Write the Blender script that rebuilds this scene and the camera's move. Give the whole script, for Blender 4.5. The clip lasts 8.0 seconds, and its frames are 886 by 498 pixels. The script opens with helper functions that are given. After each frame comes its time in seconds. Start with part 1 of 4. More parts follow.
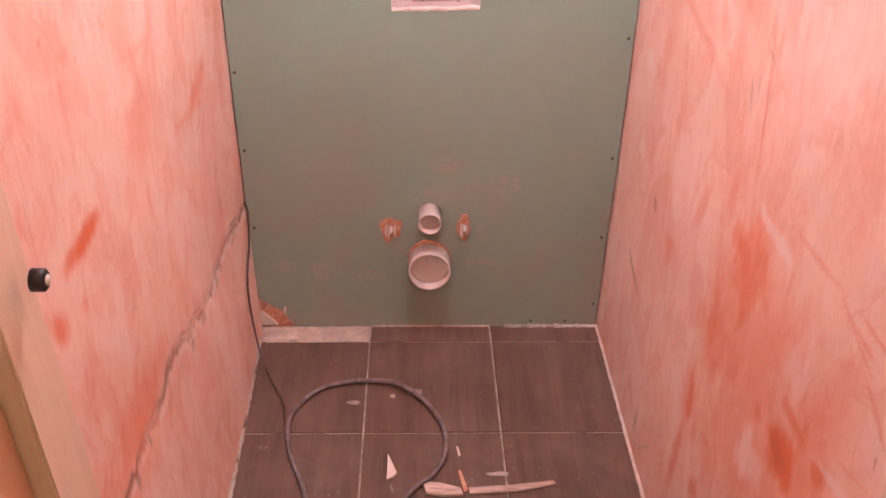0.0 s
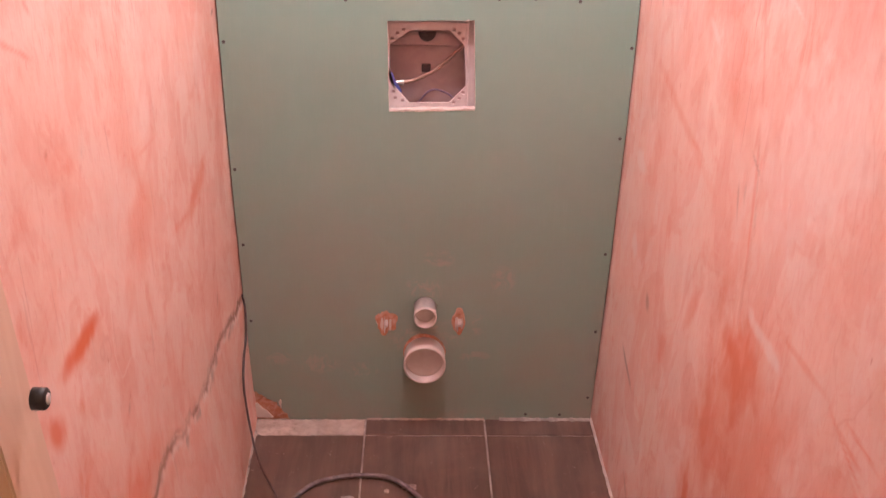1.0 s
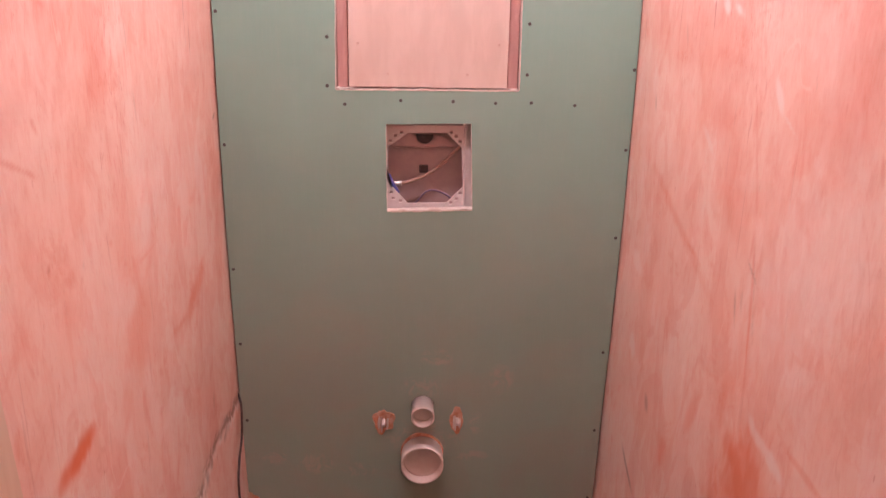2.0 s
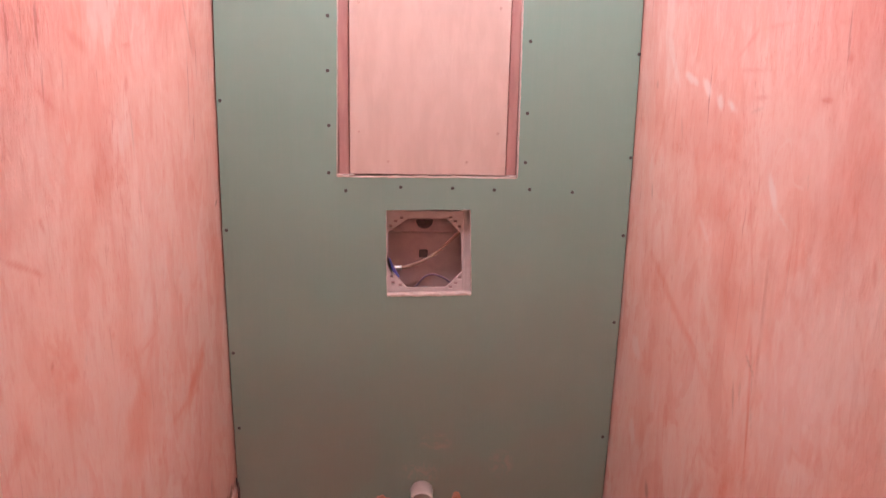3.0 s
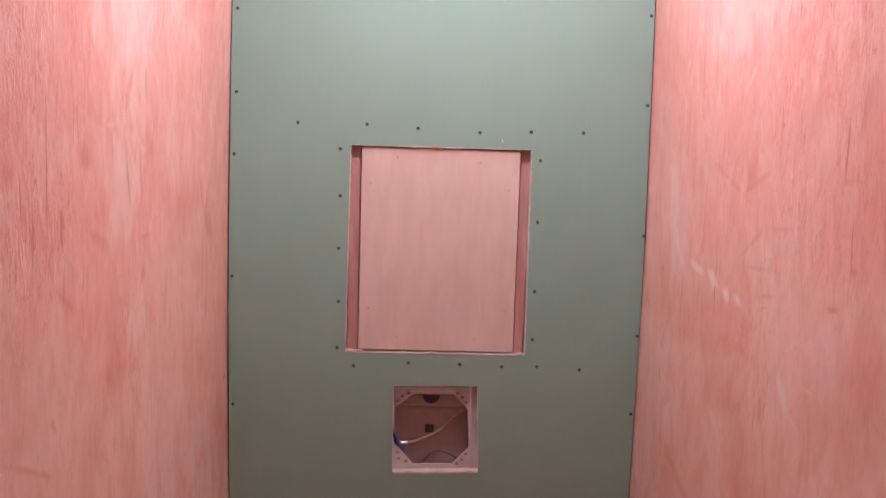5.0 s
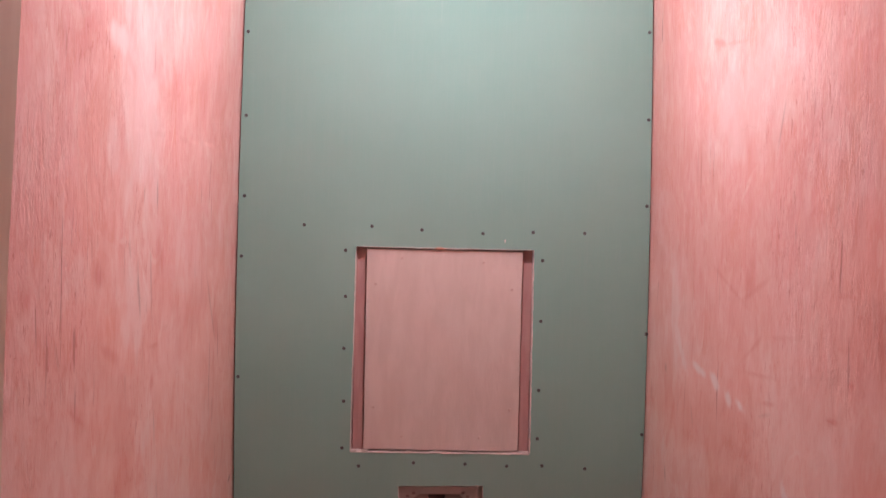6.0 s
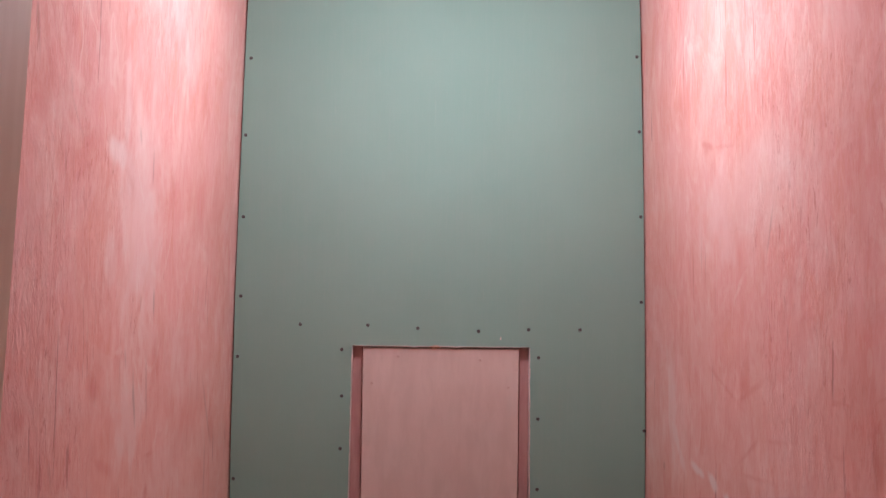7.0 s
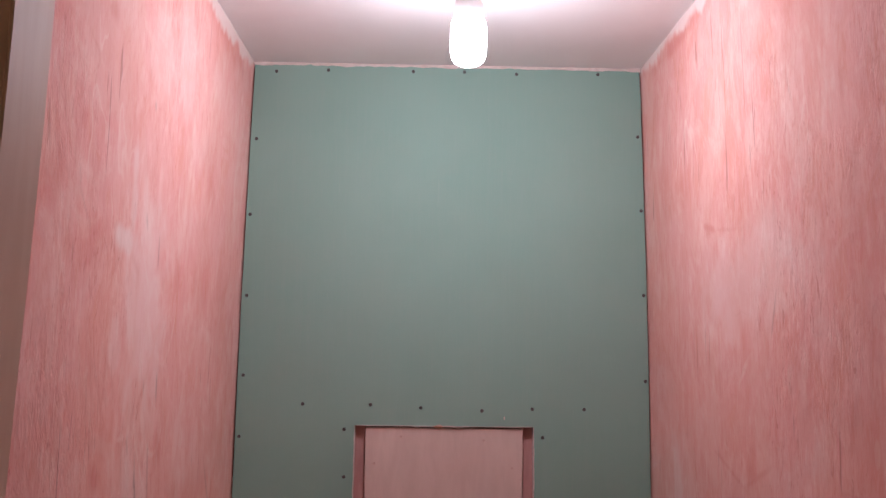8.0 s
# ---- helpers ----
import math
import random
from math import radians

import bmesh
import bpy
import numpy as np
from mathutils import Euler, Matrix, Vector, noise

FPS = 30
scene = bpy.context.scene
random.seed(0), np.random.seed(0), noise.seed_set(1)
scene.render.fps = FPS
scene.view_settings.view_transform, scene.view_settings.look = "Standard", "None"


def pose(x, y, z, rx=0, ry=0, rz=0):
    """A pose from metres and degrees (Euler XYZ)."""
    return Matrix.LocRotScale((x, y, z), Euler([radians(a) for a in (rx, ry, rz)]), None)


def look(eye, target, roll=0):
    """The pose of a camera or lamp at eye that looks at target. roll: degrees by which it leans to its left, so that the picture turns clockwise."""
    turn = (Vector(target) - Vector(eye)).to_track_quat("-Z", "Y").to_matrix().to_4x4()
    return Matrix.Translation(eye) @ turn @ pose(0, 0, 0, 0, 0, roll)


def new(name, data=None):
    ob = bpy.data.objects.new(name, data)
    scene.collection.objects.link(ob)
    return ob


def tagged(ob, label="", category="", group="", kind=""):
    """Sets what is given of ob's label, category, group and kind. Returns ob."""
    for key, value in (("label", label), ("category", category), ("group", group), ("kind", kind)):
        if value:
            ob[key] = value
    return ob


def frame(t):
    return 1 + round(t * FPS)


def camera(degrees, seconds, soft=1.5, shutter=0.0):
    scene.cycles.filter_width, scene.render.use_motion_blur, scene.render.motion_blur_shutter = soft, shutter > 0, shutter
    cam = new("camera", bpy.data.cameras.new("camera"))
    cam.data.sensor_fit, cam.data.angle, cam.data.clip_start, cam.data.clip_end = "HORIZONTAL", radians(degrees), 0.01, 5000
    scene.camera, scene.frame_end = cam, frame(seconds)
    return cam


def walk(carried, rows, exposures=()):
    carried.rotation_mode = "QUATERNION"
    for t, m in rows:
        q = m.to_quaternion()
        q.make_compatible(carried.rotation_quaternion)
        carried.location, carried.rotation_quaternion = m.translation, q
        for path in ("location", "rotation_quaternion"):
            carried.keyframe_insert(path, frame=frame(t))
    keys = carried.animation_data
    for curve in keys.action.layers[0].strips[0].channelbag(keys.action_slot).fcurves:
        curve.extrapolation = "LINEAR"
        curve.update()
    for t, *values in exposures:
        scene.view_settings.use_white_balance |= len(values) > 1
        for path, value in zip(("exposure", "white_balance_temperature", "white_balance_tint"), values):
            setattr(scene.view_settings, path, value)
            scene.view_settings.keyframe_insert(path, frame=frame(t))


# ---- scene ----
cam = camera(48.2, 8.0, soft=1.35, shutter=0.3)
PATH = [
    (0, (-0.031, -2.182, 1.484), (0.021, -0.448, 0.49), 0.9),
    (0.5, (-0.03, -2.19, 1.504), (0.02, -0.417, 0.582), 1.1),
    (1, (-0.026, -2.192, 1.525), (0.03, -0.381, 0.676), 1.2),
    (1.5, (-0.028, -2.187, 1.549), (0.034, -0.342, 0.779), 1.2),
    (1.7, (-0.032, -2.184, 1.555), (0.033, -0.327, 0.816), 1.2),
    (2.8, (-0.031, -2.193, 1.587), (0.029, -0.28, 1.006), 1.0),
    (3, (-0.034, -2.193, 1.598), (0.031, -0.274, 1.041), 1.2),
    (3.5, (-0.035, -2.194, 1.621), (0.031, -0.254, 1.141), 1.6),
    (4, (-0.037, -2.19, 1.639), (0.026, -0.232, 1.234), 1.7),
    (5.5, (-0.047, -2.198, 1.695), (-0.002, -0.209, 1.494), 1.7),
    (6, (-0.046, -2.217, 1.72), (-0.007, -0.221, 1.606), 1.4),
    (6.5, (-0.044, -2.222, 1.736), (-0.006, -0.223, 1.709), 1.1),
    (7, (-0.04, -2.229, 1.756), (-0.001, -0.23, 1.808), 0.8),
    (7.5, (-0.04, -2.23, 1.77), (-0.001, -0.234, 1.896), 0.8),
    (8, (-0.043, -2.234, 1.783), (-0.01, -0.243, 1.969), 0.8),
]
EXPOSURES = [(0, 3.70, 6560, 12.0), (1.5, 3.32, 6540, 12.0), (3, 2.89, 6450, 12.1), (3.5, 2.76, 6410, 12.1), (4, 2.60, 6395, 12.1), (5.5, 2.06, 6350, 12.3), (7, 1.45, 6280, 12.6), (8, 1.10, 6240, 12.6)]
walk(cam, [(t, look(eye, target, roll)) for t, eye, target, roll in PATH], EXPOSURES)

# ---- world, lamp strength, exposure ----
BULB_STRENGTH = 60.0
HALL_FILL_STRENGTH = 5.5
world = bpy.data.worlds.new("world")
world.use_nodes = True
world.node_tree.nodes["Background"].inputs["Color"].default_value = (0.9, 0.75, 0.6, 1)
world.node_tree.nodes["Background"].inputs["Strength"].default_value = 0.02
scene.world = world

CEIL = 2.417         # height of the ceiling
DOOR_Y = -1.52       # inner face of the door wall


def half(z):
    """Half the width of the room at height z: the filled side walls bow out by about 2 cm at mid height."""
    return 0.4465 + 0.0215 * np.sin(np.pi * np.clip(z, 0, CEIL) / CEIL)


# ---- node helpers and materials ----
class Mat:
    """A node material with a few short ways to add nodes."""

    def __init__(self, name, rough=0.6, metal=0.0):
        self.m = bpy.data.materials.new(name)
        self.m.use_nodes = True
        self.t = self.m.node_tree
        self.b = self.t.nodes["Principled BSDF"]
        self.b.inputs["Roughness"].default_value = rough
        self.b.inputs["Metallic"].default_value = metal
        self.co = self.t.nodes.new("ShaderNodeTexCoord").outputs["Object"]

    def link(self, a, b):
        self.t.links.new(a, b)

    def stretch(self, s, rot=(0, 0, 0)):
        n = self.t.nodes.new("ShaderNodeMapping")
        n.inputs["Scale"].default_value = s
        n.inputs["Rotation"].default_value = rot
        self.link(self.co, n.inputs["Vector"])
        return n.outputs["Vector"]

    def noise(self, scale, vec=None, detail=4.0, rough=0.55, warp=0.0):
        n = self.t.nodes.new("ShaderNodeTexNoise")
        n.inputs["Scale"].default_value = scale
        n.inputs["Detail"].default_value = detail
        n.inputs["Roughness"].default_value = rough
        n.inputs["Distortion"].default_value = warp
        self.link(vec or self.co, n.inputs["Vector"])
        return n.outputs["Fac"]

    def span(self, v, a, b, lo=0.0, hi=1.0):
        n = self.t.nodes.new("ShaderNodeMapRange")
        n.interpolation_type = "SMOOTHSTEP"
        for k, val in (("From Min", a), ("From Max", b), ("To Min", lo), ("To Max", hi)):
            n.inputs[k].default_value = val
        self.link(v, n.inputs["Value"])
        return n.outputs["Result"]

    def math(self, op, a, b):
        n = self.t.nodes.new("ShaderNodeMath")
        n.operation = op
        for i, v in enumerate((a, b)):
            if isinstance(v, (int, float)):
                n.inputs[i].default_value = v
            else:
                self.link(v, n.inputs[i])
        return n.outputs[0]

    def mix(self, f, a, b):
        n = self.t.nodes.new("ShaderNodeMix")
        n.data_type = "RGBA"
        for sock, v in ((n.inputs[0], f), (n.inputs[6], a), (n.inputs[7], b)):
            if isinstance(v, (int, float)):
                sock.default_value = v
            elif isinstance(v, tuple):
                sock.default_value = (*v, 1)
            else:
                self.link(v, sock)
        return n.outputs[2]

    def attr(self, name):
        n = self.t.nodes.new("ShaderNodeAttribute")
        n.attribute_name = name
        s = self.t.nodes.new("ShaderNodeSeparateColor")
        self.link(n.outputs["Color"], s.inputs["Color"])
        return s.outputs

    def rand(self):
        return self.t.nodes.new("ShaderNodeObjectInfo").outputs["Random"]

    def colour(self, c):
        if isinstance(c, tuple):
            self.b.inputs["Base Color"].default_value = (*c, 1)
        else:
            self.link(c, self.b.inputs["Base Color"])
        return self

    def bump(self, h, dist, strength=1.0, under=None):
        n = self.t.nodes.new("ShaderNodeBump")
        n.inputs["Distance"].default_value = dist
        n.inputs["Strength"].default_value = strength
        self.link(h, n.inputs["Height"])
        if under:
            self.link(under, n.inputs["Normal"])
        self.link(n.outputs["Normal"], self.b.inputs["Normal"])
        return n.outputs["Normal"]

    def rough(self, v):
        self.link(v, self.b.inputs["Roughness"])
        return self


def primer_wall():
    """Filled wall brushed with pink primer: cloudy patches, trowel fans, short upright brush hairs."""
    k = Mat("pink_primer", 0.62)
    big = k.noise(2.6, k.stretch((1, 1, 0.7)), 6, 0.62, 0.8)
    patch = k.noise(7.0, k.stretch((1, 1, 0.72)), 6, 0.68, 1.8)
    strokes = k.noise(1.0, k.stretch((15, 15, 6.5)), 6, 0.68, 1.6)
    fan = k.noise(1.0, k.stretch((8, 8, 3.5), (0.8, 0, 0)), 6, 0.66, 2.4)
    fan2 = k.noise(1.0, k.stretch((8, 8, 3.2), (-0.6, 0, 0)), 6, 0.66, 2.2)
    dash = k.noise(1.0, k.stretch((62, 62, 22)), 4, 0.65, 1.6)
    sep = k.t.nodes.new("ShaderNodeSeparateXYZ")
    k.link(k.co, sep.inputs[0])
    high = k.span(sep.outputs[2], 0.8, 1.5)
    where = k.math("MULTIPLY", k.span(k.noise(3.2, None, 3, 0.5), 0.38, 0.60), k.math("MULTIPLY", k.span(high, 0, 1, 0.15, 1.0), k.span(sep.outputs[1], -0.45, -0.85, 0.3, 1.0)))
    low = k.math("SUBTRACT", 1.0, high)
    # thin and thick are tones by height: red bounce light evened out in colour
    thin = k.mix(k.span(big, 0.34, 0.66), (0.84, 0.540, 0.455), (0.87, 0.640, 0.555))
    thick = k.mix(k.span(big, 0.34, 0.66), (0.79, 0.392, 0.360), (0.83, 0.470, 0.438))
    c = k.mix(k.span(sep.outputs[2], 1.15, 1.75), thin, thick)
    broad = k.noise(1.3, None, 4, 0.6, 0.6)
    c = k.mix(k.span(broad, 0.47, 0.65, 0, 0.34), c, (0.80, 0.40, 0.31))
    c = k.mix(k.span(patch, 0.50, 0.66, 0, 0.45), c, (0.88, 0.64, 0.57))
    c = k.mix(k.span(patch, 0.47, 0.33, 0, 0.50), c, (0.77, 0.36, 0.275))
    # thin washes laid over one another with the brush, each with a firm edge
    for size, turn, seed, f, tone in ((2.3, 0.25, 3.0, 0.42, (0.88, 0.68, 0.61)), (3.1, -0.30, 8.0, 0.36, (0.77, 0.37, 0.29)), (4.6, 0.5, 13.0, 0.36, (0.89, 0.69, 0.63)), (5.2, -0.55, 17.0, 0.34, (0.75, 0.34, 0.26))):
        shift = k.t.nodes.new("ShaderNodeVectorMath")
        shift.operation = "ADD"
        shift.inputs[1].default_value = (0, seed, seed * 0.7)
        k.link(k.stretch((1, 1, 0.55), (turn, 0, 0)), shift.inputs[0])
        wash = k.noise(size, shift.outputs[0], 7, 0.56, 1.5)
        c = k.mix(k.math("MULTIPLY", k.span(wash, 0.545, 0.585, 0, f), k.span(high, 0, 1, 1.0, 0.55)), c, tone)
    c = k.mix(k.math("MULTIPLY", k.span(strokes, 0.48, 0.72, 0, 0.40), k.span(high, 0, 1, 0.25, 1.0)), c, (0.74, 0.30, 0.235))
    c = k.mix(k.math("MULTIPLY", k.span(fan, 0.54, 0.70, 0, 0.35), k.span(high, 0, 1, 0.35, 1.0)), c, (0.88, 0.64, 0.58))
    c = k.mix(k.math("MULTIPLY", k.span(fan2, 0.52, 0.72, 0, 0.35), k.span(high, 0, 1, 0.35, 1.0)), c, (0.72, 0.29, 0.215))
    trowel = k.noise(2.1, k.stretch((1, 1, 0.45), (-0.35, 0, 0)), 3, 0.5, 1.4)
    rib = k.math("ABSOLUTE", k.math("SUBTRACT", trowel, 0.5), 0.0)
    gate = k.span(k.noise(5.5, None, 3, 0.6), 0.48, 0.62, 0, 0.5)
    c = k.mix(k.math("MULTIPLY", k.span(rib, 0.0075, 0.002), gate), c, (0.88, 0.67, 0.60))
    edge = k.math("ABSOLUTE", k.math("SUBTRACT", k.noise(3.3, k.stretch((1, 1, 0.4), (0.25, 0, 0)), 3, 0.5, 1.6), 0.53), 0.0)
    c = k.mix(k.math("MULTIPLY", k.math("MULTIPLY", k.span(edge, 0.0065, 0.001), 0.4), gate), c, (0.62, 0.24, 0.17))
    cloudy = k.noise(16, k.stretch((1, 1, 0.7)), 5, 0.7, 1.2)
    c = k.mix(k.span(cloudy, 0.52, 0.74, 0, 0.24), c, (0.73, 0.295, 0.235))
    c = k.mix(k.span(cloudy, 0.48, 0.28, 0, 0.26), c, (0.88, 0.63, 0.57))
    # brush hairs: short and dense above, sparse below
    grain = k.noise(1.0, k.stretch((85, 85, 24), (0.06, 0, 0)), 5, 0.72, 1.1)
    c = k.mix(k.math("MULTIPLY", k.span(grain, 0.51, 0.63, 0, 0.42), k.span(where, 0, 1, 0.42, 1.0)), c, (0.72, 0.28, 0.225))
    c = k.mix(k.math("MULTIPLY", k.span(grain, 0.47, 0.36, 0, 0.36), k.span(where, 0, 1, 0.42, 1.0)), c, (0.90, 0.67, 0.62))
    hairs = k.math("MULTIPLY", k.span(dash, 0.60, 0.67), k.span(where, 0, 1, 0.04, 0.5))
    c = k.mix(hairs, c, (0.54, 0.17, 0.13))
    crease = k.noise(1.0, k.stretch((85, 85, 5.5)), 2, 0.5, 0.5)
    fine = k.math("MULTIPLY", k.span(crease, 0.66, 0.71), k.math("MULTIPLY", k.span(k.noise(2.4, None, 2), 0.46, 0.60), k.span(high, 0, 1, 0.15, 0.5)))
    c = k.mix(fine, c, (0.38, 0.13, 0.105))
    speck = k.math("MULTIPLY", k.span(k.noise(1.0, k.stretch((48, 48, 20), (0.2, 0, 0)), 2, 0.5), 0.74, 0.79, 0, 0.5), k.span(low, 0, 1, 0.3, 1.0))
    c = k.mix(speck, c, (0.55, 0.20, 0.14))
    wear_shade = k.attr("wear_shade")
    c = k.mix(k.math("MULTIPLY", wear_shade["Red"], k.span(sep.outputs[2], 0.9, 1.6, 1.0, 0.65)), c, k.mix(k.span(sep.outputs[2], 0.8, 1.5), (0.73, 0.195, 0.09), (0.66, 0.215, 0.165)))
    c = k.mix(wear_shade["Green"], c, (0.89, 0.78, 0.74))
    c = k.mix(wear_shade["Blue"], c, (0.21, 0.105, 0.065))
    k.colour(c)
    soft = k.bump(k.noise(11, k.stretch((1, 1, 0.6)), 4, 0.6, 1.0), 0.004, 0.4)
    mid = k.bump(k.math("MULTIPLY", k.noise(1.0, k.stretch((46, 46, 17)), 5, 0.70, 1.6), k.span(where, 0, 1, 0.10, 1.0)), 0.0030, 0.75, soft)
    k.bump(k.math("MULTIPLY", k.noise(1.0, k.stretch((150, 150, 60)), 3, 0.6, 0.8), k.span(where, 0, 1, 0.25, 1.0)), 0.0006, 0.6, mid)
    k.rough(k.span(strokes, 0.3, 0.7, 0.8, 0.62))
    k.b.inputs["Specular IOR Level"].default_value = 0.15
    return k.m


def board_face():
    """Moisture-proof green paper with plaster smears round the pipes."""
    k = Mat("green_board", 0.72)
    k.b.inputs["Specular IOR Level"].default_value = 0.3
    c = k.mix(k.span(k.noise(3, None, 4), 0.3, 0.7), (0.246, 0.410, 0.344), (0.270, 0.434, 0.367))
    c = k.mix(k.span(k.noise(1.0, k.stretch((120, 1, 3)), 3), 0.4, 0.75, 0, 0.22), c, (0.295, 0.425, 0.378))
    sep = k.t.nodes.new("ShaderNodeSeparateXYZ")
    k.link(k.co, sep.inputs[0])
    spots = ((0.0331, 0.4703, 0.035, 0.022), (0.1937, 0.4133, 0.03, 0.035), (0.1356, 0.2859, 0.022, 0.028), (0.1267, 0.1929, 0.04, 0.014),
             (-0.2748, 0.1678, 0.05, 0.028), (-0.1666, 0.1505, 0.045, 0.02), (-0.3748, 0.1837, 0.03, 0.02), (-0.0008, 0.3891, 0.045, 0.03), (-0.0013, 0.2518, 0.09, 0.05))
    total = None
    for x, z, rx, rz in spots:
        dx = k.math("DIVIDE", k.math("SUBTRACT", sep.outputs[0], x), rx)
        dz = k.math("DIVIDE", k.math("SUBTRACT", sep.outputs[2], z), rz)
        d = k.math("ADD", k.math("MULTIPLY", dx, dx), k.math("MULTIPLY", dz, dz))
        f = k.span(d, 0.1, 1.8, 1, 0)
        total = f if total is None else k.math("MAXIMUM", total, f)
    dirt = k.math("MULTIPLY", total, k.span(k.noise(28, None, 5, 0.65, 1.0), 0.42, 0.66, 0, 0.72))
    c = k.mix(dirt, c, (0.50, 0.44, 0.38))
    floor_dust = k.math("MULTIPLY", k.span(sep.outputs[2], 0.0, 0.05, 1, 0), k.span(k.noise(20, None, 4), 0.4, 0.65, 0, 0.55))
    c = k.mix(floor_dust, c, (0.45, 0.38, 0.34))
    # pink bounce off the walls, painted in as a browner tone below 1.35 m
    bounce_tint = k.math("MULTIPLY", k.span(sep.outputs[2], 0.1, 1.35, 1, 0), k.span(k.noise(3.5, None, 5, 0.6, 0.8), 0.3, 0.7, 0.35, 0.7))
    c = k.mix(bounce_tint, c, (0.355, 0.318, 0.266))
    scr = k.span(k.noise(1.0, k.stretch((60, 1, 6), (0, 0.2, 0)), 2), 0.74, 0.80, 0, 0.12)
    c = k.mix(scr, c, (0.55, 0.6, 0.56))
    fibre = k.noise(1.0, k.stretch((420, 1, 22)), 3, 0.6)
    c = k.mix(k.span(fibre, 0.52, 0.72, 0, 0.14), c, (0.36, 0.46, 0.41))
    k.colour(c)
    k.bump(k.noise(260, None, 2), 0.0004, 0.4)
    return k.m


def simple(name, a, b, scale, rough, dist=0.001, metal=0.0, detail=4, aniso=(1, 1, 1), lo=0.35, hi=0.68):
    """Two tones mottled by noise, with a little relief."""
    k = Mat(name, rough, metal)
    n = k.noise(scale, k.stretch(aniso), detail, 0.6, 0.4)
    k.colour(k.mix(k.span(n, lo, hi), a, b))
    if dist:
        k.bump(k.noise(scale * 5, k.stretch(aniso), 4), dist, 0.7)
    return k.m


def tile_face():
    """Brown ceramic tile with wood-like streaks, under building dust."""
    k = Mat("brown_tile", 0.42)
    off = k.t.nodes.new("ShaderNodeVectorMath")
    off.operation = "ADD"
    geo = k.t.nodes.new("ShaderNodeNewGeometry").outputs["Position"]
    k.link(geo, off.inputs[0])
    sc = k.t.nodes.new("ShaderNodeVectorMath")
    sc.operation = "SCALE"
    sc.inputs[0].default_value = (3, 7, 0)
    k.link(k.rand(), sc.inputs["Scale"])
    k.link(sc.outputs[0], off.inputs[1])
    k.co = off.outputs[0]
    streak = k.noise(1.0, k.stretch((26, 2.2, 1)), 6, 0.6, 0.7)
    fine = k.noise(1.0, k.stretch((110, 5, 1)), 4)
    c = k.mix(k.span(streak, 0.32, 0.68), (0.084, 0.043, 0.032), (0.142, 0.077, 0.057))
    c = k.mix(k.span(fine, 0.5, 0.75, 0, 0.4), c, (0.175, 0.105, 0.086))
    k.co = geo
    dust = k.span(k.noise(5, None, 6, 0.65, 0.8), 0.40, 0.72, 0.09, 0.36)
    c = k.mix(dust, c, (0.34, 0.225, 0.185))
    specks = k.span(k.noise(38, None, 3, 0.7, 1.5), 0.66, 0.74, 0, 0.6)
    c = k.mix(specks, c, (0.45, 0.34, 0.31))
    k.colour(c)
    k.rough(k.span(dust, 0.0, 0.5, 0.38, 0.8))
    k.bump(streak, 0.0008, 0.6)
    return k.m


PRIMER = primer_wall()
BOARD = board_face()
CORE = simple("gypsum_core", (0.70, 0.60, 0.56), (0.80, 0.73, 0.69), 60, 0.9, 0.002)
PANEL_PINK = simple("hatch_primer", (0.65, 0.510, 0.455), (0.70, 0.56, 0.505), 9, 0.6, 0.0006, aniso=(4, 1, 1))
DENT = simple("filled_dent_primer", (0.60, 0.42, 0.37), (0.66, 0.49, 0.43), 200, 0.7, 0.0006)
STRIP_PINK = simple("strip_primer", (0.56, 0.29, 0.27), (0.62, 0.35, 0.32), 12, 0.5, 0.0004, aniso=(6, 6, 0.8))
STEEL_DARK = simple("phosphate_steel", (0.075, 0.07, 0.07), (0.13, 0.12, 0.115), 300, 0.5, 0, 0.6)
PVC = simple("pale_pipe_plastic", (0.70, 0.59, 0.57), (0.76, 0.66, 0.64), 30, 0.38, 0.0003)
FRAME_WHITE = simple("white_plastic", (0.68, 0.58, 0.58), (0.74, 0.65, 0.65), 40, 0.4, 0)
CISTERN = simple("cistern_shell", (0.48, 0.335, 0.335), (0.55, 0.39, 0.385), 20, 0.6, 0.0006)
BLACK = simple("black_rubber", (0.014, 0.013, 0.014), (0.03, 0.028, 0.03), 80, 0.5, 0.0003)
PORT = simple("dark_port_plastic", (0.07, 0.045, 0.045), (0.11, 0.07, 0.07), 60, 0.6, 0)
CABLE = simple("dark_cable_sheath", (0.07, 0.036, 0.034), (0.13, 0.07, 0.064), 60, 0.45, 0)
HOSE = simple("grey_corrugated_plastic", (0.15, 0.11, 0.12), (0.27, 0.21, 0.22), 45, 0.55, 0)
BEIGE = simple("beige_hose", (0.36, 0.225, 0.18), (0.44, 0.29, 0.235), 60, 0.5, 0)
STEEL = simple("brushed_fitting", (0.55, 0.53, 0.52), (0.7, 0.68, 0.66), 90, 0.3, 0, 0.9)
BLUE = simple("blue_plastic", (0.09, 0.10, 0.36), (0.12, 0.14, 0.44), 50, 0.4, 0)
VIOLET = simple("violet_cable", (0.20, 0.14, 0.23), (0.25, 0.18, 0.28), 60, 0.5, 0)
ORANGE_PLASTER = simple("primer_soaked_plaster", (0.58, 0.23, 0.13), (0.70, 0.42, 0.33), 70, 0.85, 0.004)
MORTAR = simple("tile_mortar", (0.46, 0.35, 0.30), (0.62, 0.49, 0.43), 12, 0.95, 0.006, detail=6)
GROUT = simple("pale_grout", (0.34, 0.28, 0.26), (0.58, 0.50, 0.47), 30, 0.9, 0.002)
